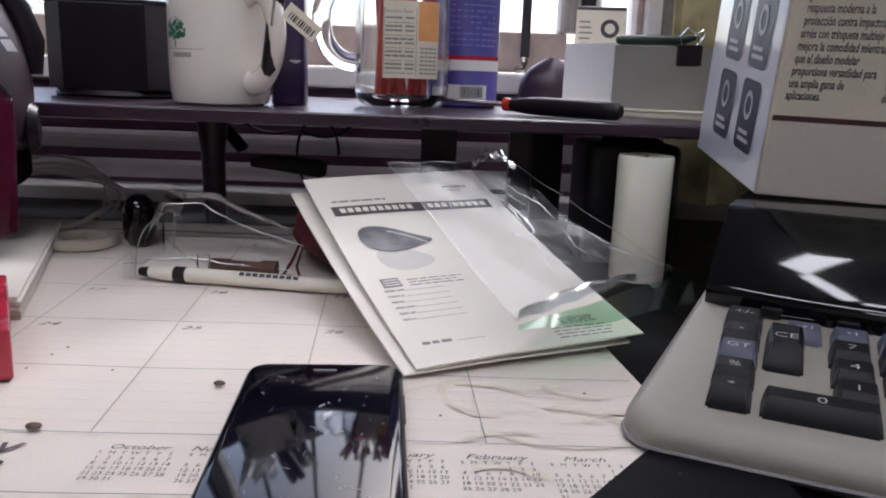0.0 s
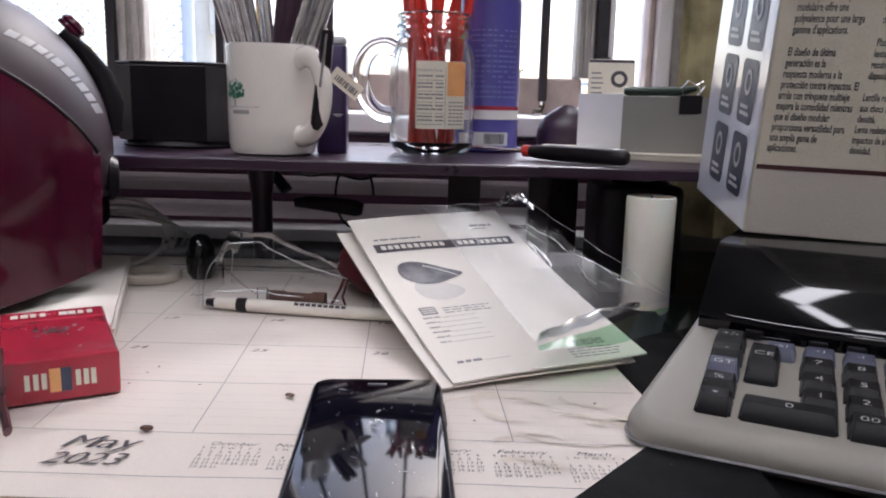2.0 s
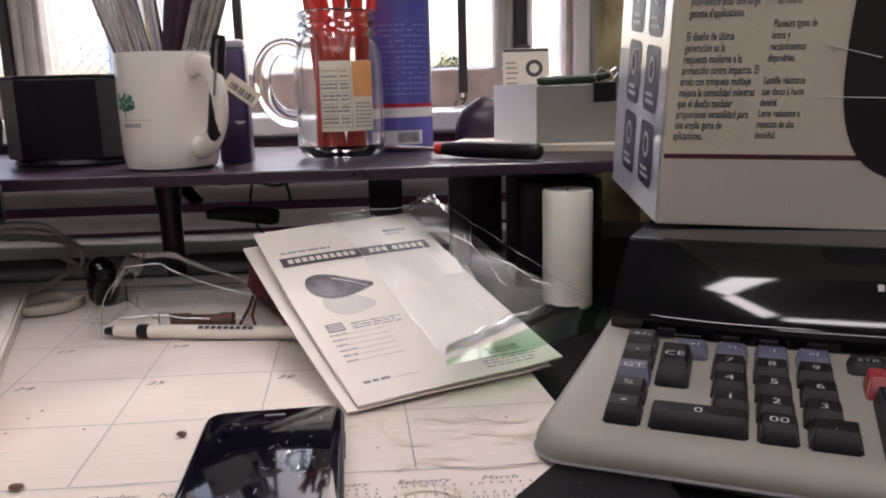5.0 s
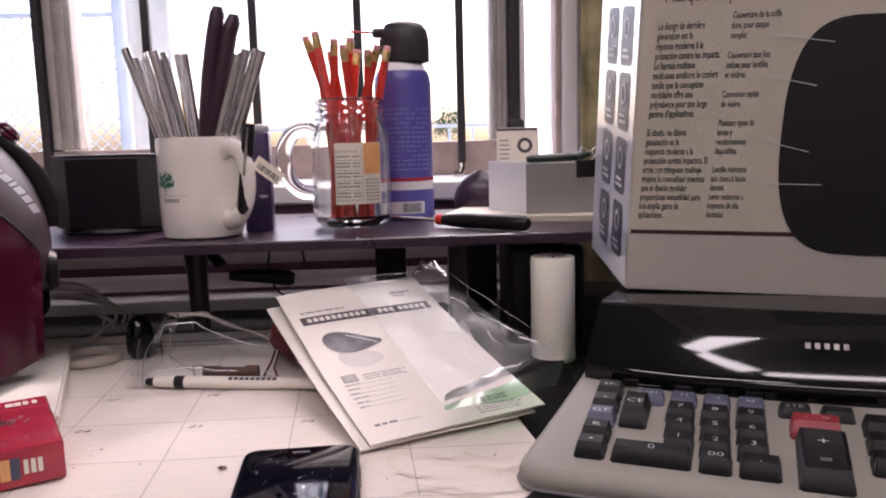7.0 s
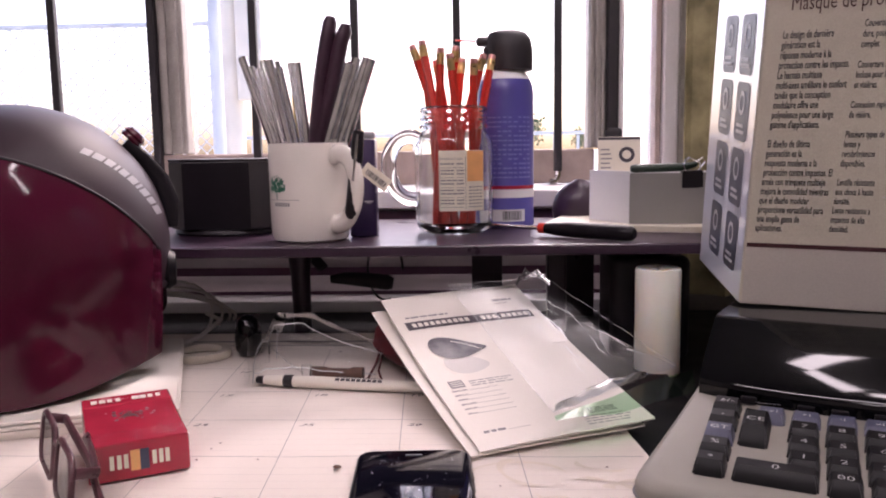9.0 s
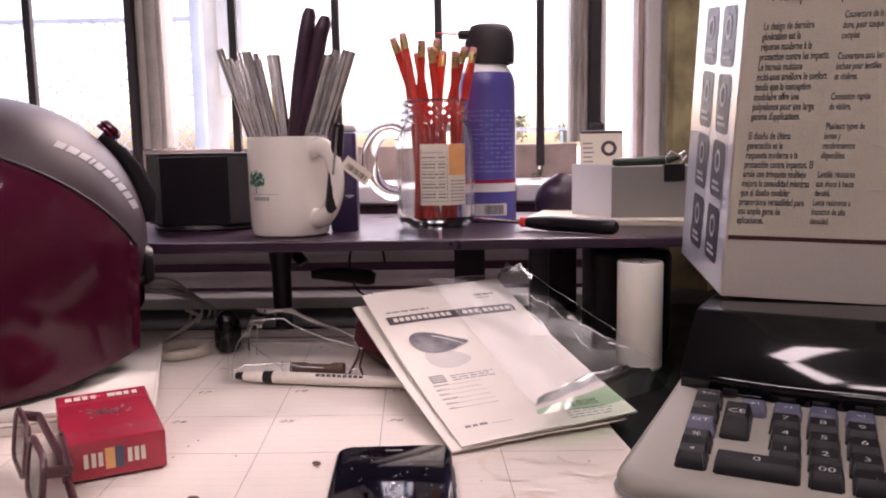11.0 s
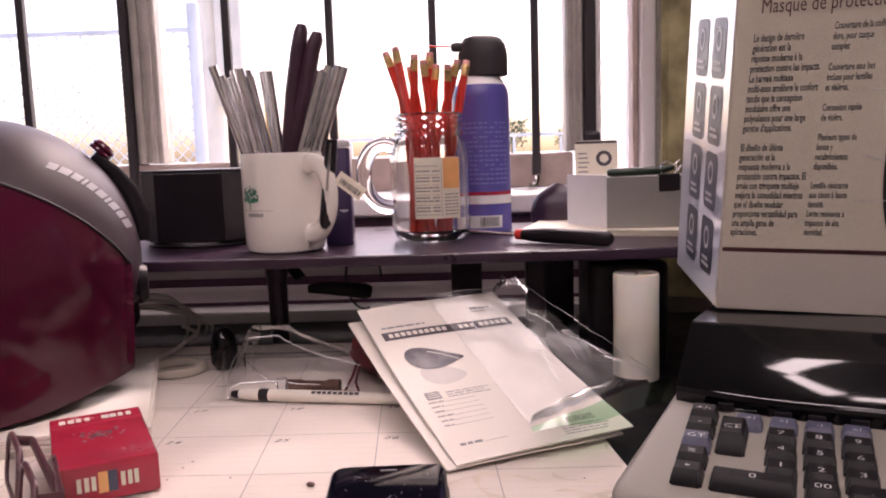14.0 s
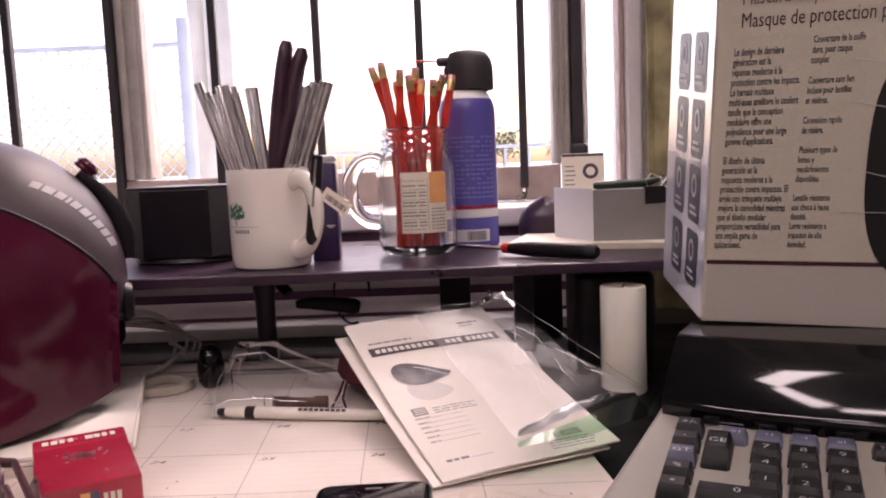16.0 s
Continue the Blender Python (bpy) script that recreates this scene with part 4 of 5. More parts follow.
def leaf_bar(bm, x0, x1, y0, y1, up=0.0):
    """A printed bar on the leaflet; the print runs a little askew."""
    n = max(1, int((x1 - x0) / 0.02))
    for k in range(n):
        a, c = x0 + (x1 - x0) * k / n, x0 + (x1 - x0) * (k + 1) / n
        bm.faces.new([bm.verts.new((x, y - 0.03 * x, lz(x, y) - 0.0003 + up)) for x, y in ((a, y0), (c, y0), (c, y1), (a, y1))])


bb = bmesh.new()
leaf_bar(bb, 0.0078, 0.1180, 0.1660, 0.1785)
part("title_band", bb, INK, lf, "black title band")
bb = bmesh.new()
random.seed(14)
for x0, x1 in ((0.0125, 0.0620), (0.0720, 0.0850), (0.0900, 0.1130)):
    x = x0
    while x < x1 - 0.002:
        leaf_bar(bb, x, x + 0.0036, 0.1692, 0.1750, 0.0004)
        x += 0.0050
tagged(part("title_lettering", bb, PAGE, lf, "white title lettering as bars"), kind="stuff")
bb = bmesh.new()


def text_row(x0, x1, y, h):
    """A row of small unreadable words."""
    x = x0
    while x < x1:
        w = random.uniform(0.003, 0.008)
        leaf_bar(bb, x, min(x + w, x1), y, y + h)
        x += w + 0.0012


text_row(0.0105, 0.0470, 0.1840, 0.0024)
text_row(0.0930, 0.1110, 0.1975, 0.0032)
text_row(0.0930, 0.1050, 0.1930, 0.0016)
for k in range(3):
    text_row(0.0255, 0.0580 - 0.004 * (k % 2), 0.0765 + 0.0030 * k, 0.0011)
for k in range(6):
    leaf_bar(bb, 0.0092, 0.0440, 0.0420 + 0.0060 * k, 0.0424 + 0.0060 * k)
    text_row(0.0092, 0.0160 + 0.002 * (k % 3), 0.0427 + 0.0060 * k, 0.0010)
text_row(0.0103, 0.0255, 0.0180, 0.0026)
leaf_bar(bb, 0.0275, 0.0425, 0.0180, 0.0184)
for k in range(4):
    text_row(0.0800, 0.1160 - 0.004 * (k % 2), 0.0085 + 0.0030 * k, 0.0010)
for k in range(5):
    text_row(0.0880, 0.1090, 0.0215 + 0.0014 * k, 0.0009)
tagged(part("print", bb, GREY_INK, lf, "small grey print"), kind="stuff")
bb = bmesh.new()
leaf_bar(bb, 0.0104, 0.0210, 0.0765, 0.0865)
stamp = part("stamp", bb, GREY_INK, lf, "small dark square stamp")
bb = bmesh.new()
for k in range(3):
    leaf_bar(bb, 0.0114, 0.0200, 0.0780 + 0.0026 * k, 0.0791 + 0.0026 * k, 0.0004)
part("stamp_lines", bb, PAGE, stamp)


def leaf_blob(cx, cy, rx, ry, skew, tail, up):
    """A rounded printed shape, drawn out to the right by tail."""
    b = bmesh.new()
    pts = []
    for k in range(44):
        a = 2 * math.pi * k / 44
        x = cx + rx * math.cos(a) + tail * max(0, math.cos(a)) ** 8
        y = cy + ry * math.sin(a) * (1 - 0.35 * math.cos(a)) - skew * math.cos(a)
        pts.append(b.verts.new((x, y, lz(x, y) - 0.0003 + up)))
    b.faces.new(pts)
    return b


part("picture_shadow", leaf_blob(0.0340, 0.1060, 0.0165, 0.0135, 0.003, 0.0, 0.0), material("pale_grey_print", (0.60, 0.57, 0.54), 0.6, vary=0.08), lf, "pale printed shadow")
visor_print = part("picture", leaf_blob(0.0330, 0.1305, 0.0190, 0.0155, 0.0045, 0.006, 0.0004), material("printed_visor", (0.05, 0.045, 0.06), 0.5, vary=0.6, scale=60, stain=(0.2, 0.19, 0.2)), lf, "dark oval picture of a face shield")
bb = bmesh.new()
for k in range(14):
    f0, f1 = k / 14, (k + 1) / 14
    q = [(0.0330 + 0.020 * f, 0.1395 - 0.012 * f - 0.006 * f * f + o) for f, o in ((f0, 0), (f1, 0), (f1, 0.0011), (f0, 0.0011))]
    bb.faces.new([bb.verts.new((x, y, lz(x, y) + 0.0004)) for x, y in q])
part("picture_rim", bb, PAGE, visor_print, "pale rim line of the picture")

bag = thing("plastic_bag", I4, "crumpled clear plastic bag with a green zip edge on the leaflets", "bag")
Ta, Tb, Tc, Td = Vector((0.092, 0.124, 0.0765)), Vector((0.175, 0.150, 0.0780)), Vector((0.2545, 0.0200, 0.0360)), Vector((0.1635, -0.0465, 0.0245))


def film(lift, amp, seed):
    """Crumpled film over the four corners: broad waves with sharp folded ridges."""
    def f(u, v):
        p = Ta.lerp(Tb, u).lerp(Td.lerp(Tc, u), v)
        q = Vector((u * 3.2 + seed, v * 4.2, seed))
        r = 0.7 * noise.noise(q * 0.8) + 0.9 * (0.35 - abs(noise.noise(q * 0.9 + Vector((3, 1, 5))))) + 0.45 * (0.3 - abs(noise.noise(q * 2.1 + Vector((7, 2, 1)))))
        e = min(1, 7 * u * (1 - u)) * min(1, 7 * v * (1 - v))
        sag = -0.010 * math.sin(math.pi * v) * u
        return p + Vector((0.004 * noise.noise(q * 1.7), 0.004 * noise.noise(q * 1.9), sag + lift * math.sin(math.pi * u) * math.sin(math.pi * v) + amp * r * (0.25 + 0.75 * e)))
    return f


def facets(f, n, seed):
    """A sheet of f whose points are shaken along it, so that it breaks into small flat folds."""
    rnd = random.Random(seed)
    shake = [[(0, 0) if i in (0, n) or j in (0, n) else (rnd.uniform(-0.4, 0.4) / n, rnd.uniform(-0.4, 0.4) / n) for i in range(n + 1)] for j in range(n + 1)]
    b = sheet(n, n, lambda u, v: f(u + shake[round(v * n)][round(u * n)][0], v + shake[round(v * n)][round(u * n)][1]))
    bmesh.ops.triangulate(b, faces=b.faces)
    return b


part("upper_film", facets(film(0.006, 0.0045, 2.0), 18, 3), BAG_FILM, bag)
part("lower_film", facets(film(-0.006, 0.002, 7.0), 12, 4), BAG_FILM, bag)
part("crumpled_top", sheet(16, 12, lambda u, v: Tb + Vector((-0.026 + 0.028 * u, 0.000 - 0.022 * v, -0.002 + 0.008 * math.sin(math.pi * u) + 0.007 * noise.noise(Vector((u * 5, v * 4, 9)))))), FILM_BLUE, bag, "bright crumpled corner", True)
for q0, q1 in ((Ta, Td), (Ta, Tb), (Tb, Tc)):
    part("seam", tube([q0.lerp(q1, k / 12) + Vector((0, 0, 0.0004 + 0.0006 * math.sin(k * 1.7))) for k in range(13)], 0.00022, 6, flat=0.5), CREASE, bag, "welded edge")
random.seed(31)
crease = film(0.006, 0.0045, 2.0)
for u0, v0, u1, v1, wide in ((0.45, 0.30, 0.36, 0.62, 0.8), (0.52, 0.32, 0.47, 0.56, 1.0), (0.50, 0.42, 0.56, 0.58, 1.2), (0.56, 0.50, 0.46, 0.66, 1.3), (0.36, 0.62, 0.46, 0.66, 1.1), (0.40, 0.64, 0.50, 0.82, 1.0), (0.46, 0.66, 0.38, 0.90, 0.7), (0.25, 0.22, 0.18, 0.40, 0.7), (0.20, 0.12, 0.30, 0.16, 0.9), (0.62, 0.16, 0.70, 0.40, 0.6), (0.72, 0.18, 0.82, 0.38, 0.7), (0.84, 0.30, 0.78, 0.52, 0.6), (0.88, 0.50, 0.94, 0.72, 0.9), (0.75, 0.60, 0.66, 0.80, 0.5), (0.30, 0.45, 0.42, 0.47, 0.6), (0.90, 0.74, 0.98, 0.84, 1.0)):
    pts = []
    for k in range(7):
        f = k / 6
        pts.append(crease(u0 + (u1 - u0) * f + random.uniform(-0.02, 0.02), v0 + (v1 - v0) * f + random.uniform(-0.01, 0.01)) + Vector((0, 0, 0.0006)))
    part("crease", tube(pts, 0.00040 * wide, 6, flat=0.5, ends=[0.2, 0.7, 1, 0.6, 1.1, 0.6, 0.2]), CREASE_GLINT, bag, "sharp whitened crease with its glint painted on")
part("zip_strip", sheet(24, 4, lambda u, v: Td.lerp(Tc, 0.72 * u) + Vector((0.001 * math.sin(u * 7) + 0.002 * v, 0.001 + 0.020 * v * math.sin(math.pi * (0.08 + 0.9 * u)), 0.001 + 0.004 * math.sin(math.pi * v) + 0.0006 * math.sin(u * 23)))), FILM_BLUE, bag, "bluish folded zip strip", True)
part("green_edge", sheet(24, 4, lambda u, v: Td.lerp(Tc, u) + Vector((0.010 * u + 0.002 * math.sin(u * 9), -0.001 - 0.020 * v * (0.4 + 0.6 * math.sin(math.pi * min(1, u * 0.9))), -0.001 - 0.012 * v * u + 0.001 * math.sin(u * 11)))), FILM_GREEN, bag, "green tinted edge", True)

# ---- candle, phone ----
cn = thing("pillar_candle", pose(0.2728, 0.1585, -0.0078), "plain white wax pillar candle", "candle")
part("wax", lathe([(0, 0), (0.0188, 0), (0.0196, 0.0012), (0.0193, 0.045), (0.0195, 0.0905), (0.0188, 0.0925), (0.0165, 0.0928), (0.012, 0.0912), (0, 0.0908)], 48), WAX, cn, "", True)
part("wick", tube([(0, 0, 0.090), (0.0005, 0, 0.0935)], 0.0008, 6), BROWN, cn)
ph = thing("phone", pose(0.0815, -0.1385, 0.0010, 0, 0, 3.4), "dark smartphone with a glossy scratched screen", "phone")
part("frame", slab(rounded(0.0672, 0.146, 0.0095, 8), 0, 0.0075, 0.0022, seg=3), BLACK, ph, "", True)
glass_part = part("screen", slab(rounded(0.0640, 0.1428, 0.0082, 8), 0.0073, 0.0082, 0.0007), SCREEN, ph, "", True)
part("earpiece", slab(rounded(0.010, 0.0014, 0.0006, 3, 0, 0.0640), 0.0081, 0.0084), GREY_INK, glass_part)
for y in (0.040, 0.026):
    part("side_button", box(0.0333, 0.0342, y - 0.005, y + 0.005, 0.003, 0.005, 0.0003), BLACK, ph)
scr = bmesh.new()
random.seed(21)
for k in range(60):
    x, y, a, L = random.uniform(-0.026, 0.028), random.uniform(-0.06, 0.06), random.gauss(1.9, 0.5), random.uniform(0.0003, 0.012) ** 1.25
    tube([(x, y, 0.00825), (x + L * math.cos(a), y + L * math.sin(a), 0.00825)], random.uniform(0.00008, 0.00018), 4, scr)
tagged(part("scratches", scr, SILVER, glass_part, "fine scratches and smudges"), kind="stuff")

# ---- cigarette pack ----
pk = thing("cigarette_pack", pose(-0.1050, -0.0446, 0.0006, 0, 0, 28.5), "red glossy cigarette pack lying flat, with pale lettering", "cigarette pack")
PW, PL, PH = 0.0560, 0.0985, 0.0228
pack_box = part("box", box(-PW / 2, PW / 2, -PL / 2, PL * 0.28, 0, PH, 0.0012), RED_CARD, pk)
pack_lid = part("lid", box(-PW / 2 - 0.0002, PW / 2 + 0.0002, PL * 0.28 + 0.0002, PL / 2, 0, PH + 0.0002, 0.0012), RED_CARD, pk, "flip-top lid")
tx = bmesh.new()
for k, w in enumerate((4.2, 4.4, 3.4, 3.4, 0, 5.2, 4.4, 3.4, 3.4)):
    if w:
        x = -0.0225 + 0.0051 * k
        quad(tx, I4, x, x + w * 0.0009, 0.0325, 0.0402, PH + 0.0008)
tagged(part("lid_lettering", tx, IVORY, pack_lid, "white letters as bars"), kind="stuff")
cr = bmesh.new()
random.seed(6)
for k in range(60):
    x, y, s = random.gauss(0, 0.0065), 0.002 + random.gauss(0, 0.0042), random.uniform(0.0006, 0.0015)
    cr.faces.new([cr.verts.new((x + s * math.cos(a), y + s * math.sin(a), PH + 0.0005)) for a in (0.2, 1.5, 2.6, 3.8, 5.2)])
part("crest", cr, material("grey_red_print", (0.32, 0.16, 0.18), 0.4, metal=0.2), pk, "greyish embossed crest")
fm = pose(0, -PL / 2 - 0.0004, PH / 2, 90, 0, 0)
tx = bmesh.new()
for x in (-0.0165, -0.0125, -0.0088, 0.0068, 0.0105, 0.0140):
    quad(tx, fm, x, x + 0.0024, -0.0042, 0.0042)
tagged(part("end_lettering", tx, CREAM, pack_box, "cream letters as bars"), kind="stuff")
tx = quad(None, fm, -0.0052, 0.0000, -0.0062, 0.0062, 0.0002)
part("yellow_stamp", tx, ORANGE, pack_box)
tx = quad(None, fm, 0.0001, 0.0050, -0.0062, 0.0062, 0.0002)
part("blue_stamp", tx, KEY_BLUE, pack_box)
part("wrapper", sheet(16, 6, lambda u, v: (-PW / 2 + PW * u, -PL / 2 + 0.002 + 0.016 * v, PH + 0.0008 + 0.0022 * abs(noise.noise(Vector((u * 6, v * 3, 2)))))), FILM, pk, "loose clear wrapper")

# ---- spectacles ----
gs = thing("spectacles", pose(-0.1215, -0.1120, 0.0, -8, 0, -54), "folded dark-framed reading spectacles standing on the calendar", "spectacles")


def rim(cx):
    return [(cx + x, 0, 0.021 + y) for x, y in rounded(0.046, 0.030, 0.009, 6)]


for cx in (-0.029, 0.029):
    q = rim(cx)
    rim_part = part("rim", tube(q + q[:1], 0.0018, 8), FRAME, gs, "", True)
    part("lens", slab(rounded(0.045, 0.029, 0.0085, 6), -0.0006, 0.0006), LENS, rim_part).matrix_local = pose(cx, 0, 0.021, 90, 0, 0)
part("bridge", tube([(-0.0065, 0, 0.028), (0, -0.001, 0.031), (0.0065, 0, 0.028)], 0.0013, 8), FRAME, gs, "", True)
for s in (-1, 1):
    part("temple", tube([(s * 0.053, 0.001, 0.030), (s * 0.050, 0.012, 0.029), (s * -0.02, 0.016 + 0.003 * s, 0.026), (s * -0.055, 0.019 + 0.004 * s, 0.012)], 0.0017, 8, flat=1.8), FRAME, gs, "", True)
    part("nose_pad", lathe([(0, 0), (0.003, 0.0005), (0.0035, 0.0015), (0, 0.003)], 12, None, (s * 0.0085, 0.004, 0.018)), IVORY, gs, "", True)

# ---- papers and face shield ----
ps = thing("paper_stack", pose(-0.2376, 0.0730, 0.0, 0, 0, 19.4), "stack of white papers under the face shield", "papers")
for k in range(5):
    part("sheet", sheet(8, 8, lambda u, v, k=k: (-0.110 + 0.222 * u + 0.002 * math.sin(k * 3.0), -0.1085 + 0.217 * v + 0.0015 * math.cos(k * 5.0), 0.0016 + 0.0026 * k + 0.0006 * math.sin(u * 5 + k)), 0.0020), PAGE, ps, "", True)

fs = thing("face_shield_helmet", pose(-0.2520, 0.100, 0.1125), "dark smoked face shield helmet on papers, tinted plum and maroon as glare", "face shield")
RX, RY, RZ = 0.110, 0.128, 0.1170
BROW = math.tan(radians(43))


def shell_point(az, el, k=1.0):
    """A point of the rounded shell: az round from the front, positive to the right; el up from the widest ring."""
    return Vector((RX * k * math.cos(el) * math.sin(az), -RY * k * math.cos(el) * math.cos(az), RZ * k * math.sin(el)))


def brow(az):
    """The height angle of the visor's upper edge."""
    return math.atan(BROW * max(0.0, math.cos(az)))


def visor_point(u, v):
    """The visor: from its brow edge down the curve, then almost straight to the chin."""
    az = radians(-92 + 184 * u)
    top_el, drop = brow(az), 0.098 - 0.012 * abs(math.sin(az)) ** 4
    if v < 0.45:
        return shell_point(az, top_el * (1 - v / 0.45), 1.012)
    f = (v - 0.45) / 0.55
    q = shell_point(az, 0, 1.012)
    k = 1 - 0.035 * f ** 2
    return Vector((q.x * k, q.y * k, -drop * f))


helmet_shell = part("shell", sheet(96, 40, lambda u, v: shell_point(2 * math.pi * u, radians(-16 + 105.9 * v) * 1.0)), MAROON, fs, "", True)
part("shell_rim", tube([shell_point(2 * math.pi * k / 64, radians(-16)) for k in range(65)], 0.0030, 8), BLACK, fs, "black rubber rim", True)
visor_part = part("visor", sheet(72, 40, visor_point, 0.0016), SMOKE, fs, "dark glossy curved visor", True)
part("brow_trim", tube([shell_point(radians(-90 + 180 * k / 60), brow(radians(-90 + 180 * k / 60)), 1.016) for k in range(61)], 0.0012, 6), MATT_BLACK, visor_part, "thin dark edge of the visor", True)
part("liner", sheet(64, 6, lambda u, v: Vector((0.097 * math.sin(2 * math.pi * u), 0.028 + 0.095 * math.cos(2 * math.pi * u), 0.01 - 0.070 * v + 0.012 * math.cos(2 * math.pi * u)))), DULL, fs, "black inner liner")
CAM_R, CAM_C = Vector((0.88, 0.47, 0)), Vector((0.47, -0.88, 0.08))


def on_shell(ang, rad, k=1.004):
    h, w = rad * math.cos(ang), rad * math.sin(ang)
    d = CAM_R * h + Vector((0, 0, w)) + CAM_C * math.sqrt(max(0.0, 1 - h * h - w * w))
    d.normalize()
    return Vector((d.x * RX, d.y * RY, d.z * RZ)) * k


wt = bmesh.new()
x = 0.0
for wide in (1.1, 1.2, 1.0, 0.35, 0.9, 1.0, 0.35, 0.9, 0.8, 1.0):
    for j in range(3):
        ends_ = [(55.0 - 3.9 * (x + wide * (j + e) / 3)) for e in (0, 1)]
        q = [(radians(a), 0.775 + 0.0135 * (55.0 - a) / 3.9, c) for a in ends_ for c in (0, 1)]
        wt.faces.new([wt.verts.new(on_shell(a, r0 + 0.046 * c)) for a, r0, c in (q[0], q[2], q[3], q[1])])
    x += wide + 0.25
tagged(part("lettering", wt, material("worn_silver_print", (0.26, 0.25, 0.27), 0.5), helmet_shell, "pale grey lettering as bars"), kind="stuff")
kn = lathe([(0, 0), (0.0095, 0), (0.0105, 0.002), (0.0092, 0.004), (0.0105, 0.006), (0.0092, 0.008), (0.007, 0.010), (0, 0.010)], 14)
part("knob", kn, SMOKE, fs, "ridged adjusting knob", True).matrix_local = pose(0.070, 0.052, 0.088, 0, 46, 25)
part("strap", tube([shell_point(radians(118), radians(46), 1.03), shell_point(radians(118), radians(36), 1.05), shell_point(radians(117), radians(26), 1.06), shell_point(radians(116), radians(16), 1.05), shell_point(radians(115), radians(6), 1.02)], 0.0045, 10, flat=1.5, ends=[0.6, 0.9, 1.2, 1.3, 0.8]), BLACK, fs, "black head harness strap", True)
part("pivot", lathe([(0, 0), (0.017, 0), (0.018, 0.004), (0.014, 0.010), (0, 0.011)], 20), BLACK, fs, "black pivot", True).matrix_local = pose(0.098, 0.040, -0.022, 0, 90, 22)

# ---- calculator ----
calc = thing("desk_calculator", pose(0.2995, -0.0805, 0.0, 0, 0, -24.6), "large beige desktop calculator with dark keys and black display", "calculator")
SL = 0.19


def top(v):
    return 0.0265 + SL * v


# body: wedge with rounded plan, its front low and its back high
def body_ring(w0, w1, v0, v1, r, n=7):
    pts = []
    for sx, sy, a0 in ((1, 1, 0), (-1, 1, 90), (-1, -1, 180), (1, -1, 270)):
        for k in range(n + 1):
            a = radians(a0 + 90 * k / n)
            cu = (w1 - r) if sx > 0 else (w0 + r)
            cv = (v1 - r) if sy > 0 else (v0 + r)
            pts.append((cu + r * math.cos(a), cv + r * math.sin(a)))
    return pts


bm = bmesh.new()
levels = []
for grow, h in ((-0.0130, 0.0), (-0.0075, 0.14), (-0.0005, 0.46), (0.0, 0.50), (0.0, 0.72), (-0.0012, 0.85), (-0.0035, 0.95), (-0.0065, 1.0)):
    ring = []
    for u, v in body_ring(-0.0785 - grow, 0.150 + grow, -0.0785 - grow, 0.165 + grow, 0.016):
        z0, z1 = -0.0075, top(v)
        ring.append(bm.verts.new((u + (0.0125 * max(0.0, (v + 0.07) / 0.145) ** 1.7 if u < 0 else 0), v, z0 + (z1 - z0) * h)))
    levels.append(ring)
for p, q in zip(levels, levels[1:]):
    for k in range(len(p)):
        bm.faces.new((p[k], p[(k + 1) % len(p)], q[(k + 1) % len(p)], q[k]))
bm.faces.new(levels[-1])
bm.faces.new(levels[0][::-1])
part("case", bm, BEIGE, calc, "", True)
seam = bmesh.new()
ring = body_ring(-0.0789, 0.1504, -0.0789, 0.1654, 0.016)
tube([(u + (0.0125 * max(0.0, (v + 0.07) / 0.145) ** 1.7 if u < 0 else 0), v, -0.0075 + (top(v) + 0.0075) * 0.49) for u, v in ring + ring[:1]], 0.0009, 5, seam)
part("seam", seam, GREY_INK, calc, "joint between the case halves")


def key(u0, u1, v0, v1, mat, text="", size=0.0058, low=0.0074, lean=0.0048):
    """One key with a tall sloped front skirt, a shallow dish on top and its printed sign."""
    ob = bmesh.new()
    vs = []
    for gu, gv0, gv1, h in ((0.0, 0.0, 0.0, -0.001), (0.0003, 0.0006, 0.0003, low * 0.30), (0.0016, lean - 0.0005, 0.0014, low * 0.93), (0.0021, lean, 0.0020, low)):
        vs.append([ob.verts.new((u, v, top(v) + h)) for u, v in ((u0 + gu, v0 + gv0), (u1 - gu, v0 + gv0), (u1 - gu, v1 - gv1), (u0 + gu, v1 - gv1))])
    for p, q in zip(vs, vs[1:]):
        for k in range(4):
            ob.faces.new((p[k], p[(k + 1) % 4], q[(k + 1) % 4], q[k]))
    ob.faces.new(vs[-1])
    bmesh.ops.bevel(ob, geom=[e for e in ob.edges if abs(e.verts[0].co.z - e.verts[1].co.z) > 0.002], offset=0.0011, segments=2, affect="EDGES")
    k = part("key", ob, mat, calc, "", True)
    for j, sign in enumerate(text.split(" ") if text else ()):
        vc = (v0 + lean + v1 - 0.002) / 2 - 0.0012 + (0.0085 - 0.017 * j if " " in text else 0)
        if text == "- =":
            vc = (v0 + lean + v1 - 0.002) / 2
        shift = (-0.005 + 0.010 * j) if text == "- =" else 0
        part("legend", words(sign, size, Matrix.Translation(((u0 + u1) / 2 + shift, vc - size * 0.35, top(vc - size * 0.35) + low + 0.0003)) @ pose(0, 0, 0, math.degrees(math.atan(SL)), 0, 0), None, "CENTER", 0, 1.45, -0.00004), LEGEND, k)


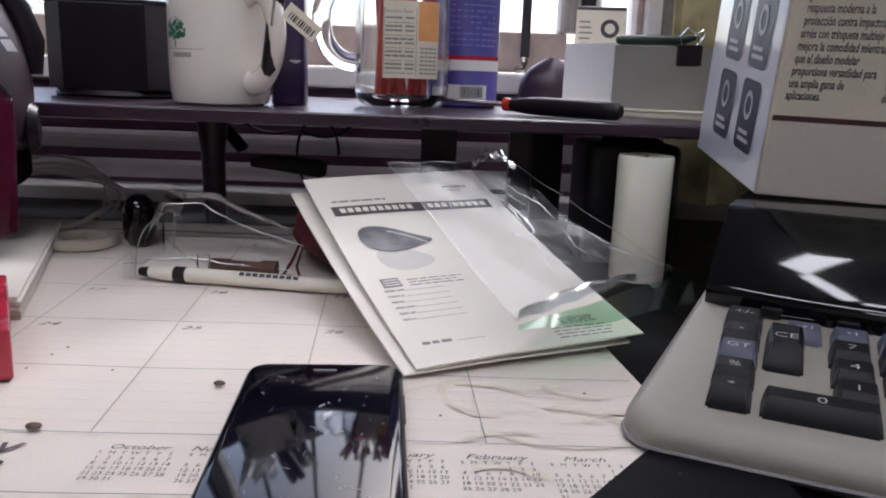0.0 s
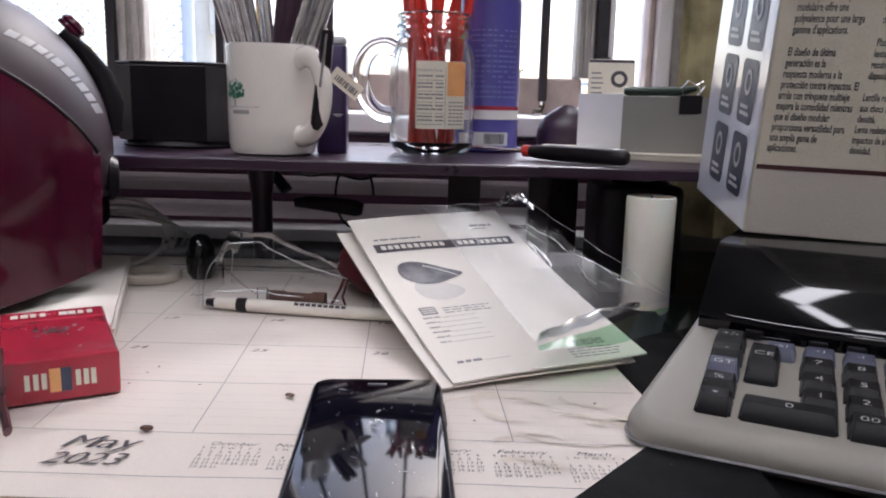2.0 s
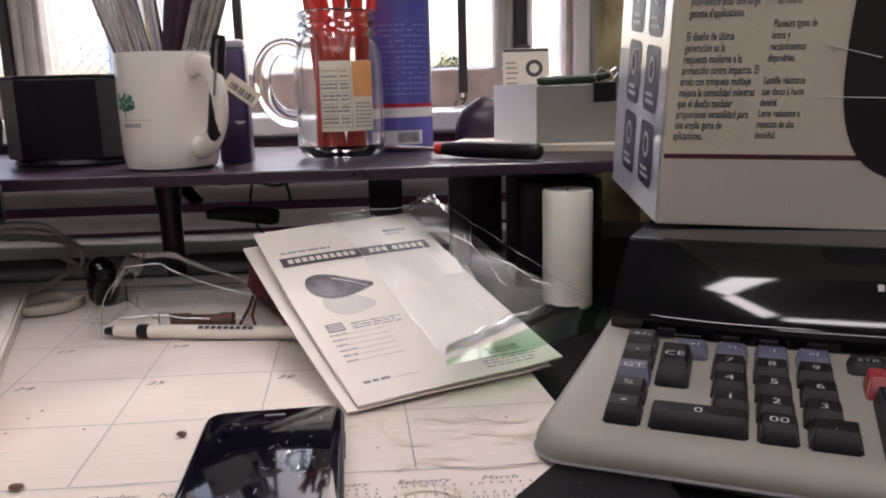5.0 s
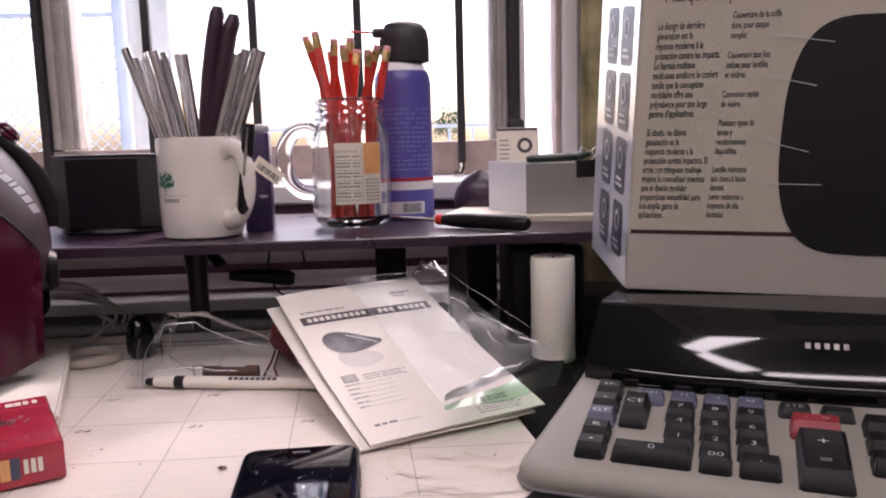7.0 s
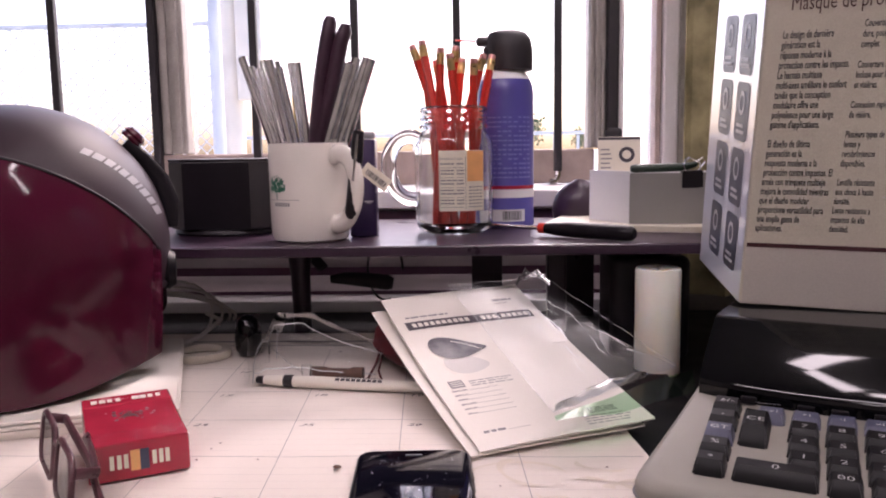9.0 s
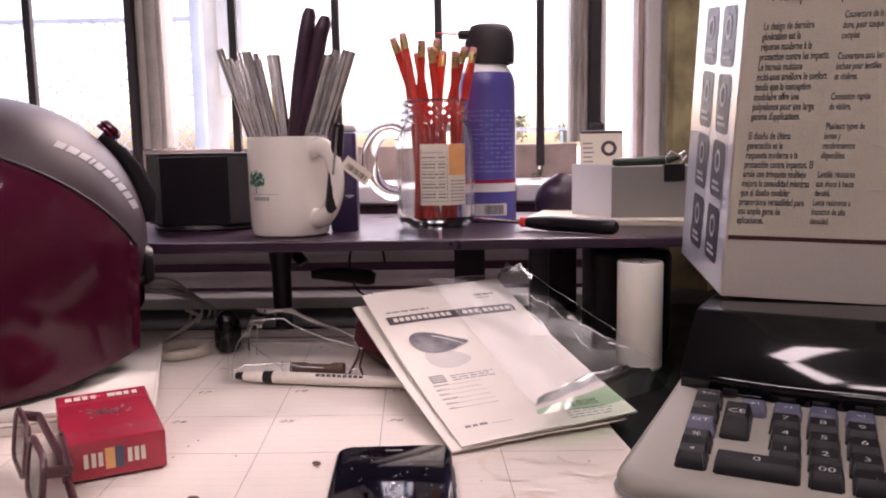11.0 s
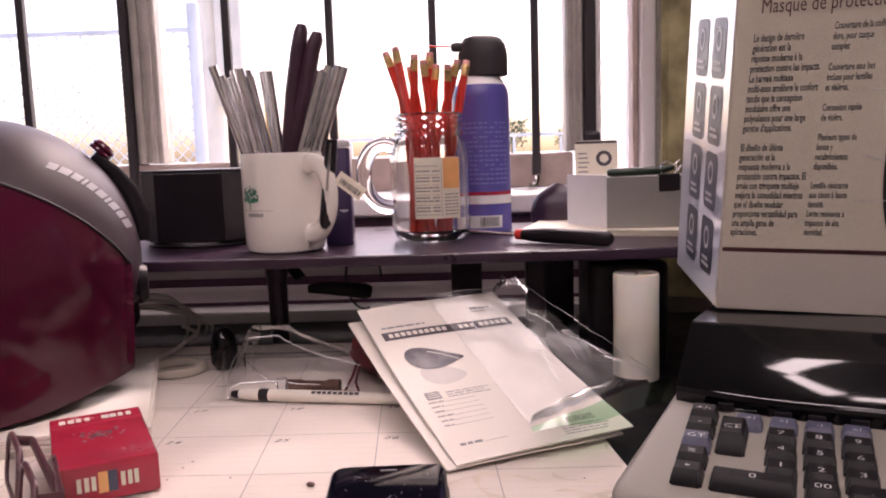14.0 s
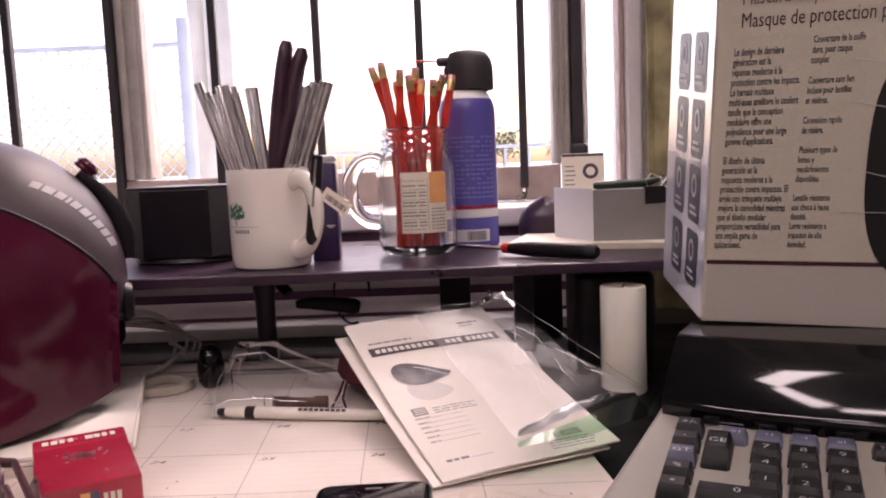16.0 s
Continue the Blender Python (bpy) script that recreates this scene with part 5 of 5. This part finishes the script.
ROWS = (-0.0398, -0.0240, -0.0082)
for vL, trio in zip(ROWS, (("1", "2", "3"), ("4", "5", "6"), ("7", "8", "9"))):
    for c, sign in enumerate(trio):
        uc = 0.0030 + 0.0190 * c - 0.05 * (vL + 0.024)
        key(uc - 0.0082, uc + 0.0082, vL - 0.0083, vL + 0.0064, KEY, sign)
key(-0.0298, 0.0121, -0.0612, -0.0478, KEY, "0")
key(0.0153, 0.0320, -0.0618, -0.0478, KEY, "00")
key(0.0350, 0.0555, -0.0622, -0.0478, KEY, ".")
for k, (sign, mat) in enumerate((("*", KEY), ("%", KEY), ("GT", KEY_BLUE), ("-", KEY), ("+/-", KEY))):
    vL = -0.0530 + 0.0158 * k
    key(-0.0495, -0.0328, vL - 0.0078, vL + 0.0066, mat, sign, 0.0052)
key(-0.0310, -0.0150, -0.0262, 0.0012, KEY, "CE", 0.0058, 0.0090, 0.0085)
for k, sign in enumerate(("\u2192I", "+I", "-I", "xI")):
    uc = -0.0160 + 0.0187 * k
    key(uc - 0.0080, uc + 0.0080, 0.0010, 0.0140, KEY_BLUE, sign, 0.0045, 0.0055, 0.0040)
key(0.0545, 0.0725, 0.0010, 0.0130, KEY, "STR", 0.0042, 0.0050, 0.0040)
key(0.0765, 0.0945, 0.0010, 0.0130, KEY, "", 0.0042, 0.0050, 0.0040)
key(0.0600, 0.0862, -0.0195, -0.0045, KEY_RED, "- =", 0.0055, 0.0085, 0.0055)
key(0.0625, 0.0880, -0.0660, -0.0205, KEY, "+ =", 0.0080, 0.0085, 0.0070)
for k in range(3):
    key(0.0965, 0.1125, -0.0120 - 0.0175 * k, 0.0030 - 0.0175 * k, KEY)
# display: sloped glossy black hood
dsp = bmesh.new()
sec, q, h = [(0.0, -0.004)], -0.0006, 0.0068
for k in range(49):
    sec.append((q, h))
    if k < 12:
        slope, run = radians(86 - 50 * ((k + 0.5) / 12) ** 0.8), 0.0005
    else:
        slope, run = radians(35.5 - 21 * (k - 12) / 36), 0.0017
    q, h = q + run * math.cos(slope), h + run * math.sin(slope)
sec += [(0.070, 0.052), (0.100, 0.052), (0.128, 0.05), (0.132, 0.020), (0.132, -0.004)]


def lip(u):
    return 0.0205 + 1.5 * max(0, 0.02 - u) ** 2 + 0.3 * max(0, u - 0.02) ** 2


rings = []
for k in range(29):
    f = k / 28
    u = -0.0605 + 0.1965 * f
    rings.append([dsp.verts.new((u + 0.008 * q / 0.1 * (1 - 2 * f), lip(u) * (1 - q / 0.132) + 0.015 * q / 0.132 + q, min(top(lip(u) + q) + h, 0.0752))) for q, h in sec])
for p, q in zip(rings, rings[1:]):
    for k in range(len(sec) - 1):
        dsp.faces.new((p[k], p[k + 1], q[k + 1], q[k]))
for q in (rings[0], rings[-1]):
    cap = bmesh.new()
    cap.faces.new([cap.verts.new(v.co) for v in q])
    part("hood_end", cap, DULL, calc)
part("display_hood", dsp, GLOSS, calc, "glossy black sloping display window", True)
for u in (-0.030, 0.002, 0.020, 0.042):
    sw = box(u - 0.0045, u + 0.0045, lip(u) - 0.0042, lip(u) - 0.0012, top(lip(u)) + 0.0005, top(lip(u)) + 0.0050, 0.0007)
    part("slide_switch", sw, BLACK, calc, "small black slide switch")
part("switch_print", quad(None, I4, -0.026, -0.012, lip(-0.02) - 0.0040, lip(-0.02) - 0.0034, top(lip(-0.02)) + 0.0030), SILVER, calc)

mk = bmesh.new()
for k in range(5):
    u = 0.070 + 0.0052 * k
    mk.faces.new([mk.verts.new((x, v, 0.0008 + 0.0265 + SL * v + 0.0242 + 0.60 * (v - lip(u) - 0.022))) for x, v in ((u, lip(u) + 0.020), (u + 0.0030, lip(u) + 0.020), (u + 0.0030, lip(u) + 0.0235), (u, lip(u) + 0.0235))])
tagged(part("maker_mark", mk, PALE_INK, calc, "small silver mark as bars"), kind="stuff")

# ---- carton on the calculator ----
R_, L_, U_ = Vector((0.945, -0.325, -0.015)).normalized(), Vector((0.03, 0.985, 0.135)).normalized(), Vector((0.012, -0.135, 0.990)).normalized()
CM = Matrix((R_, L_, U_)).transposed().to_4x4()
CM.translation = (0.3030, 0.0390, 0.0765)
ct = thing("face_shield_carton", I4, "tall beige and glossy white printed carton on a calculator", "carton")
CW, CD, CH = 0.270, 0.115, 0.335


def on_box(b, smooth=False):
    b.transform(CM)
    return b


b = box(0.0, CW, 0.0, CD, 0.0, CH, 0.0012)
carton_part = part("carton", on_box(b), CARTON, ct)
FRONT = CM @ Matrix(((1, 0, 0, 0), (0, 0, -1, 0), (0, 1, 0, 0), (0, 0, 0, 1)))
SIDE = CM @ Matrix(((0, 0, -1, 0), (-1, 0, 0, 0), (0, 1, 0, 0), (0, 0, 0, 1)))


def panel(m, x0, x1, y0, y1, z, n=1):
    return quad(None, m, x0, x1, y0, y1, z)


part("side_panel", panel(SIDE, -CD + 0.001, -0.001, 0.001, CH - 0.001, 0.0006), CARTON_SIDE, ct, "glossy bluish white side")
part("lower_band", panel(FRONT, 0.001, CW - 0.001, 0.001, 0.042, 0.0004), CARTON_LOW, ct, "plain grey lower band")
part("band_line", panel(FRONT, 0.001, CW - 0.001, 0.0422, 0.0452, 0.0006), DARK_RED_INK, ct, "dark dividing line")
ic = bmesh.new()
for j, y in enumerate((0.018, 0.0655, 0.112, 0.158)):
    for x, w in ((-0.046, 0.030), (-0.088, 0.030)):
        o = [(px, py) for px, py in rounded(w, 0.041, 0.005, 4, x + w / 2, y + 0.0205)]
        ic.faces.new([ic.verts.new(SIDE @ Vector((px, py, 0.0010))) for px, py in o])
tagged(part("icon_tiles", ic, ICON, ct, "slate blue pictogram tiles"), kind="stuff")
ip = bmesh.new()
for j, y in enumerate((0.018, 0.0655, 0.112, 0.158)):
    for x in (-0.031, -0.073):
        c0 = Vector((x, y + 0.0265, 0.0014))
        for k in range(18):
            a0, a1 = 2 * math.pi * k / 18, 2 * math.pi * (k + 1) / 18
            ip.faces.new([ip.verts.new(SIDE @ (c0 + Vector((r * 0.75 * math.cos(a), r * math.sin(a), 0)))) for a, r in ((a0, 0.0055), (a1, 0.0055), (a1, 0.0085), (a0, 0.0085))])
        for k in range(2):
            quad(ip, SIDE, x - 0.009, x + 0.009 - 0.003 * k, y + 0.0052 + 0.0045 * k, y + 0.0076 + 0.0045 * k, 0.0014)
tagged(part("pictogram_print", ip, SILVER, ct, "pale pictograms with caption bars"), kind="stuff")
hd = words("Masque de protection pr", 0.0132, FRONT @ pose(0.0140, 0.1995, 0.0008), None, squeeze=0.66)
words("M\u00e1scara de protecci\u00f3n p", 0.0132, FRONT @ pose(0.0140, 0.2135, 0.0008), hd, squeeze=0.66)
part("heading", hd, DARK_RED_INK, ct, "dark red heading lettering")
tx = None
for k, s in enumerate(("Le design de derni\u00e8re", "g\u00e9n\u00e9ration est la", "r\u00e9ponse moderne \u00e0 la", "protection contre les impacts.", "Le harnais multiaxe", "multi-axes am\u00e9liore le confort", "tandis que la conception", "modulaire offre une", "polyvalence pour une large", "gamme d'applications.", "", "El dise\u00f1o de \u00faltima", "generaci\u00f3n es la", "respuesta moderna a la", "protecci\u00f3n contra impactos. El", "arn\u00e9s con trinquete multieje", "mejora la comodidad mientras", "que el dise\u00f1o modular", "proporciona versatilidad para", "una amplia gama de", "aplicaciones.")):
    if s:
        tx = words(s, 0.0068, FRONT @ pose(0.0110 - 0.00028 * k, 0.1820 - 0.00640 * k, 0.0008), tx, squeeze=0.50, bold=0.00016)
for k, s in enumerate(("Couverture de la coiffe", "dure, pour casque", "complet", "", "Couverture sans lien", "incluse pour lentilles", "et visi\u00e8res.", "", "Connexion rapide", "de visi\u00e8re.", "", "Plusieurs types de", "lentes y", "recubrimientos", "disponibles.", "", "Lentille r\u00e9sistante", "aux chocs \u00e0 haute", "densit\u00e9.", "Lente resistente a", "impactos de alta", "densidad.")):
    if s:
        tx = words(s, 0.0062, FRONT @ pose(0.0575 - 0.00030 * k, 0.1872 - 0.0063 * k, 0.0008), tx, squeeze=0.50, bold=0.00014)
part("small_print", tx, material("dark_grey_ink", (0.14, 0.13, 0.13), 0.7), ct, "dense dark small print in two columns")
vz = bmesh.new()
o = []
for k in range(48):
    a = 2 * math.pi * k / 48
    c, s = math.cos(a), math.sin(a)
    o.append((0.150 + 0.056 * abs(c) ** 0.55 * (1 if c > 0 else -1), 0.108 + 0.078 * abs(s) ** 0.75 * (1 if s > 0 else -1) - 0.004 * c))
vz.faces.new([vz.verts.new(FRONT @ Vector((x, y, 0.0010))) for x, y in o])
part("product_picture", vz, material("printed_dark_visor", (0.012, 0.011, 0.012), 0.45, vary=0.5, scale=15), ct, "black picture of a face shield visor")
ld = bmesh.new()
for x0, y0, x1, y1 in ((0.082, 0.150, 0.112, 0.143), (0.080, 0.079, 0.122, 0.078), (0.082, 0.108, 0.112, 0.100), (0.082, 0.176, 0.120, 0.170)):
    tube([FRONT @ Vector((x0, y0, 0.0012)), FRONT @ Vector((x1, y1, 0.0012))], 0.0003, 4, ld)
tagged(part("leader_print", ld, SILVER, ct, "thin leader lines"), kind="stuff")

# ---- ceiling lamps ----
# Unseen lights; the four short ones are placed to mirror as the hood's V.
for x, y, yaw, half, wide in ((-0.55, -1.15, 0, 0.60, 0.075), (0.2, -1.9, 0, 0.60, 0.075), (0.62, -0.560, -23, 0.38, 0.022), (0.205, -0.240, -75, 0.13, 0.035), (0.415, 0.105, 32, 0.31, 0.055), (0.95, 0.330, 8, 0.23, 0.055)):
    lm = thing("ceiling_light", pose(x, y, 1.75, 0, 0, yaw), "long white fluorescent ceiling light" if half > 0.5 else "short unseen ceiling light, added for the display's V reflection", "ceiling light", "ceiling lights")
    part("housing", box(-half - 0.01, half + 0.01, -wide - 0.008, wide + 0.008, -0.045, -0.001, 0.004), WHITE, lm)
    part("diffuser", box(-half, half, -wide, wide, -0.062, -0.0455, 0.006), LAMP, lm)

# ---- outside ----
setting("ground", box(-400, 400, 0.73, 900, -1.3, -1.2), GRASS, "yard ground with bright haze put into its colour, to the horizon", "ground")
fc = thing("chain_link_fence", I4, "galvanised chain-link fence in the yard", "fence")
fb = bmesh.new()
FY, F0, F1, FZ0, FZ1, step = 5.2, -6.0, -1.75, -1.15, 1.12, 0.085
n = int((F1 - F0) / step)
for k in range(-30, n):
    for s in (1, -1):
        x0 = F0 + k * step
        a, c = (x0, FZ0), (x0 + (FZ1 - FZ0), FZ1)
        if s < 0:
            a, c = (x0 + (FZ1 - FZ0), FZ0), (x0, FZ1)
        t0, t1 = 0.0, 1.0
        dx = c[0] - a[0]
        lo, hi = sorted(((F0 - a[0]) / dx, (F1 - a[0]) / dx))
        t0, t1 = max(t0, lo), min(t1, hi)
        if t1 > t0:
            P = lambda q: (a[0] + dx * q, FY + 0.004 * s, a[1] + (c[1] - a[1]) * q)
            tube([P(t0), P(t1)], 0.0045, 4, fb)
tagged(part("wire_mesh", fb, FENCE, fc), kind="stuff")
for x in (-5.6, -3.55, -1.75):
    part("post", tube([(x, FY, -1.2), (x, FY, 1.3)], 0.045, 10), FENCE, fc, "", True)
for z in (-0.1, 1.12):
    part("rail", tube([(F0, FY, z), (F1, FY, z)], 0.02, 8), FENCE, fc, "", True)
f2 = thing("low_rail_fence", I4, "far low metal railing in the yard", "fence")
for k in range(26):
    part("upright", box(-2.6 + 0.28 * k, -2.57 + 0.28 * k, 9.0, 9.03, -1.2, 0.35), FENCE, f2)
part("rail", box(-2.7, 4.8, 9.0, 9.03, 0.36, 0.40), FENCE, f2)
part("rail", box(-2.7, 4.8, 9.0, 9.03, -0.62, -0.58), FENCE, f2)
for x, y, r, h in ((-2.05, 6.5, 0.11, 6.0), (-4.05, 6.2, 0.10, 7.0)):
    pl2 = thing("utility_pole", pose(x, y, -1.2), "pale weathered utility pole in the yard", "pole")
    part("pole", tube([(0, 0, 0), (0.02, 0, h * 0.5), (0, 0, h)], r, 12, ends=[1, 0.9, 0.75]), POLE, pl2, "", True)
mb2 = thing("meter_box", I4, "grey metal meter box on the pole", "box")
part("case", box(-2.05 + 0.10, -1.72, 6.35, 6.55, 0.65, 1.75, 0.02), POLE, mb2)


def tree(x, y, h, seed):
    """A tapered trunk with limbs and a crown of many small leaf clumps."""
    random.seed(seed)
    ob = thing("tree", pose(x, y, -1.2), "pale hazy leafy tree far across the yard", "tree", "trees beyond the yard")
    tk = tube([(0, 0, 0), (0.1, 0, h * 0.3), (0.05, 0.1, h * 0.6), (0.1, 0, h * 0.9)], h * 0.03, 8, ends=[1, 0.8, 0.5, 0.2])
    tips = []
    for k in range(9):
        a, z = random.uniform(0, 6.28), h * random.uniform(0.3, 0.7)
        e = Vector((math.cos(a) * h * 0.22, math.sin(a) * h * 0.22, z + h * 0.18))
        tube([(0.06, 0.03, z), e * 0.5 + Vector((0, 0, z * 0.5)), e], h * 0.010, 6, tk, ends=[1, 0.7, 0.3])
        tips.append(e)
    part("trunk", tk, BARK, ob, "", True)
    cr = bmesh.new()
    for k in range(900):
        c = random.choice(tips) + Vector((random.gauss(0, h * 0.09), random.gauss(0, h * 0.09), random.gauss(0, h * 0.08)))
        s = h * random.uniform(0.012, 0.03)
        n1 = Vector((random.gauss(0, 1), random.gauss(0, 1), random.gauss(0, 1))).normalized()
        n2 = n1.orthogonal()
        n3 = n1.cross(n2)
        cr.faces.new([cr.verts.new(c + n2 * s * math.cos(t) + n3 * s * 0.6 * math.sin(t)) for t in (0, 1.3, 2.6, 3.9, 5.1)])
    part("crown", cr, LEAF, ob)


for x, y, h, sd in ((6, 90, 5.0, 2), (13, 95, 4.2, 3), (-3, 110, 5.0, 4), (22, 90, 5, 5)):
    tree(x, y, h, sd)
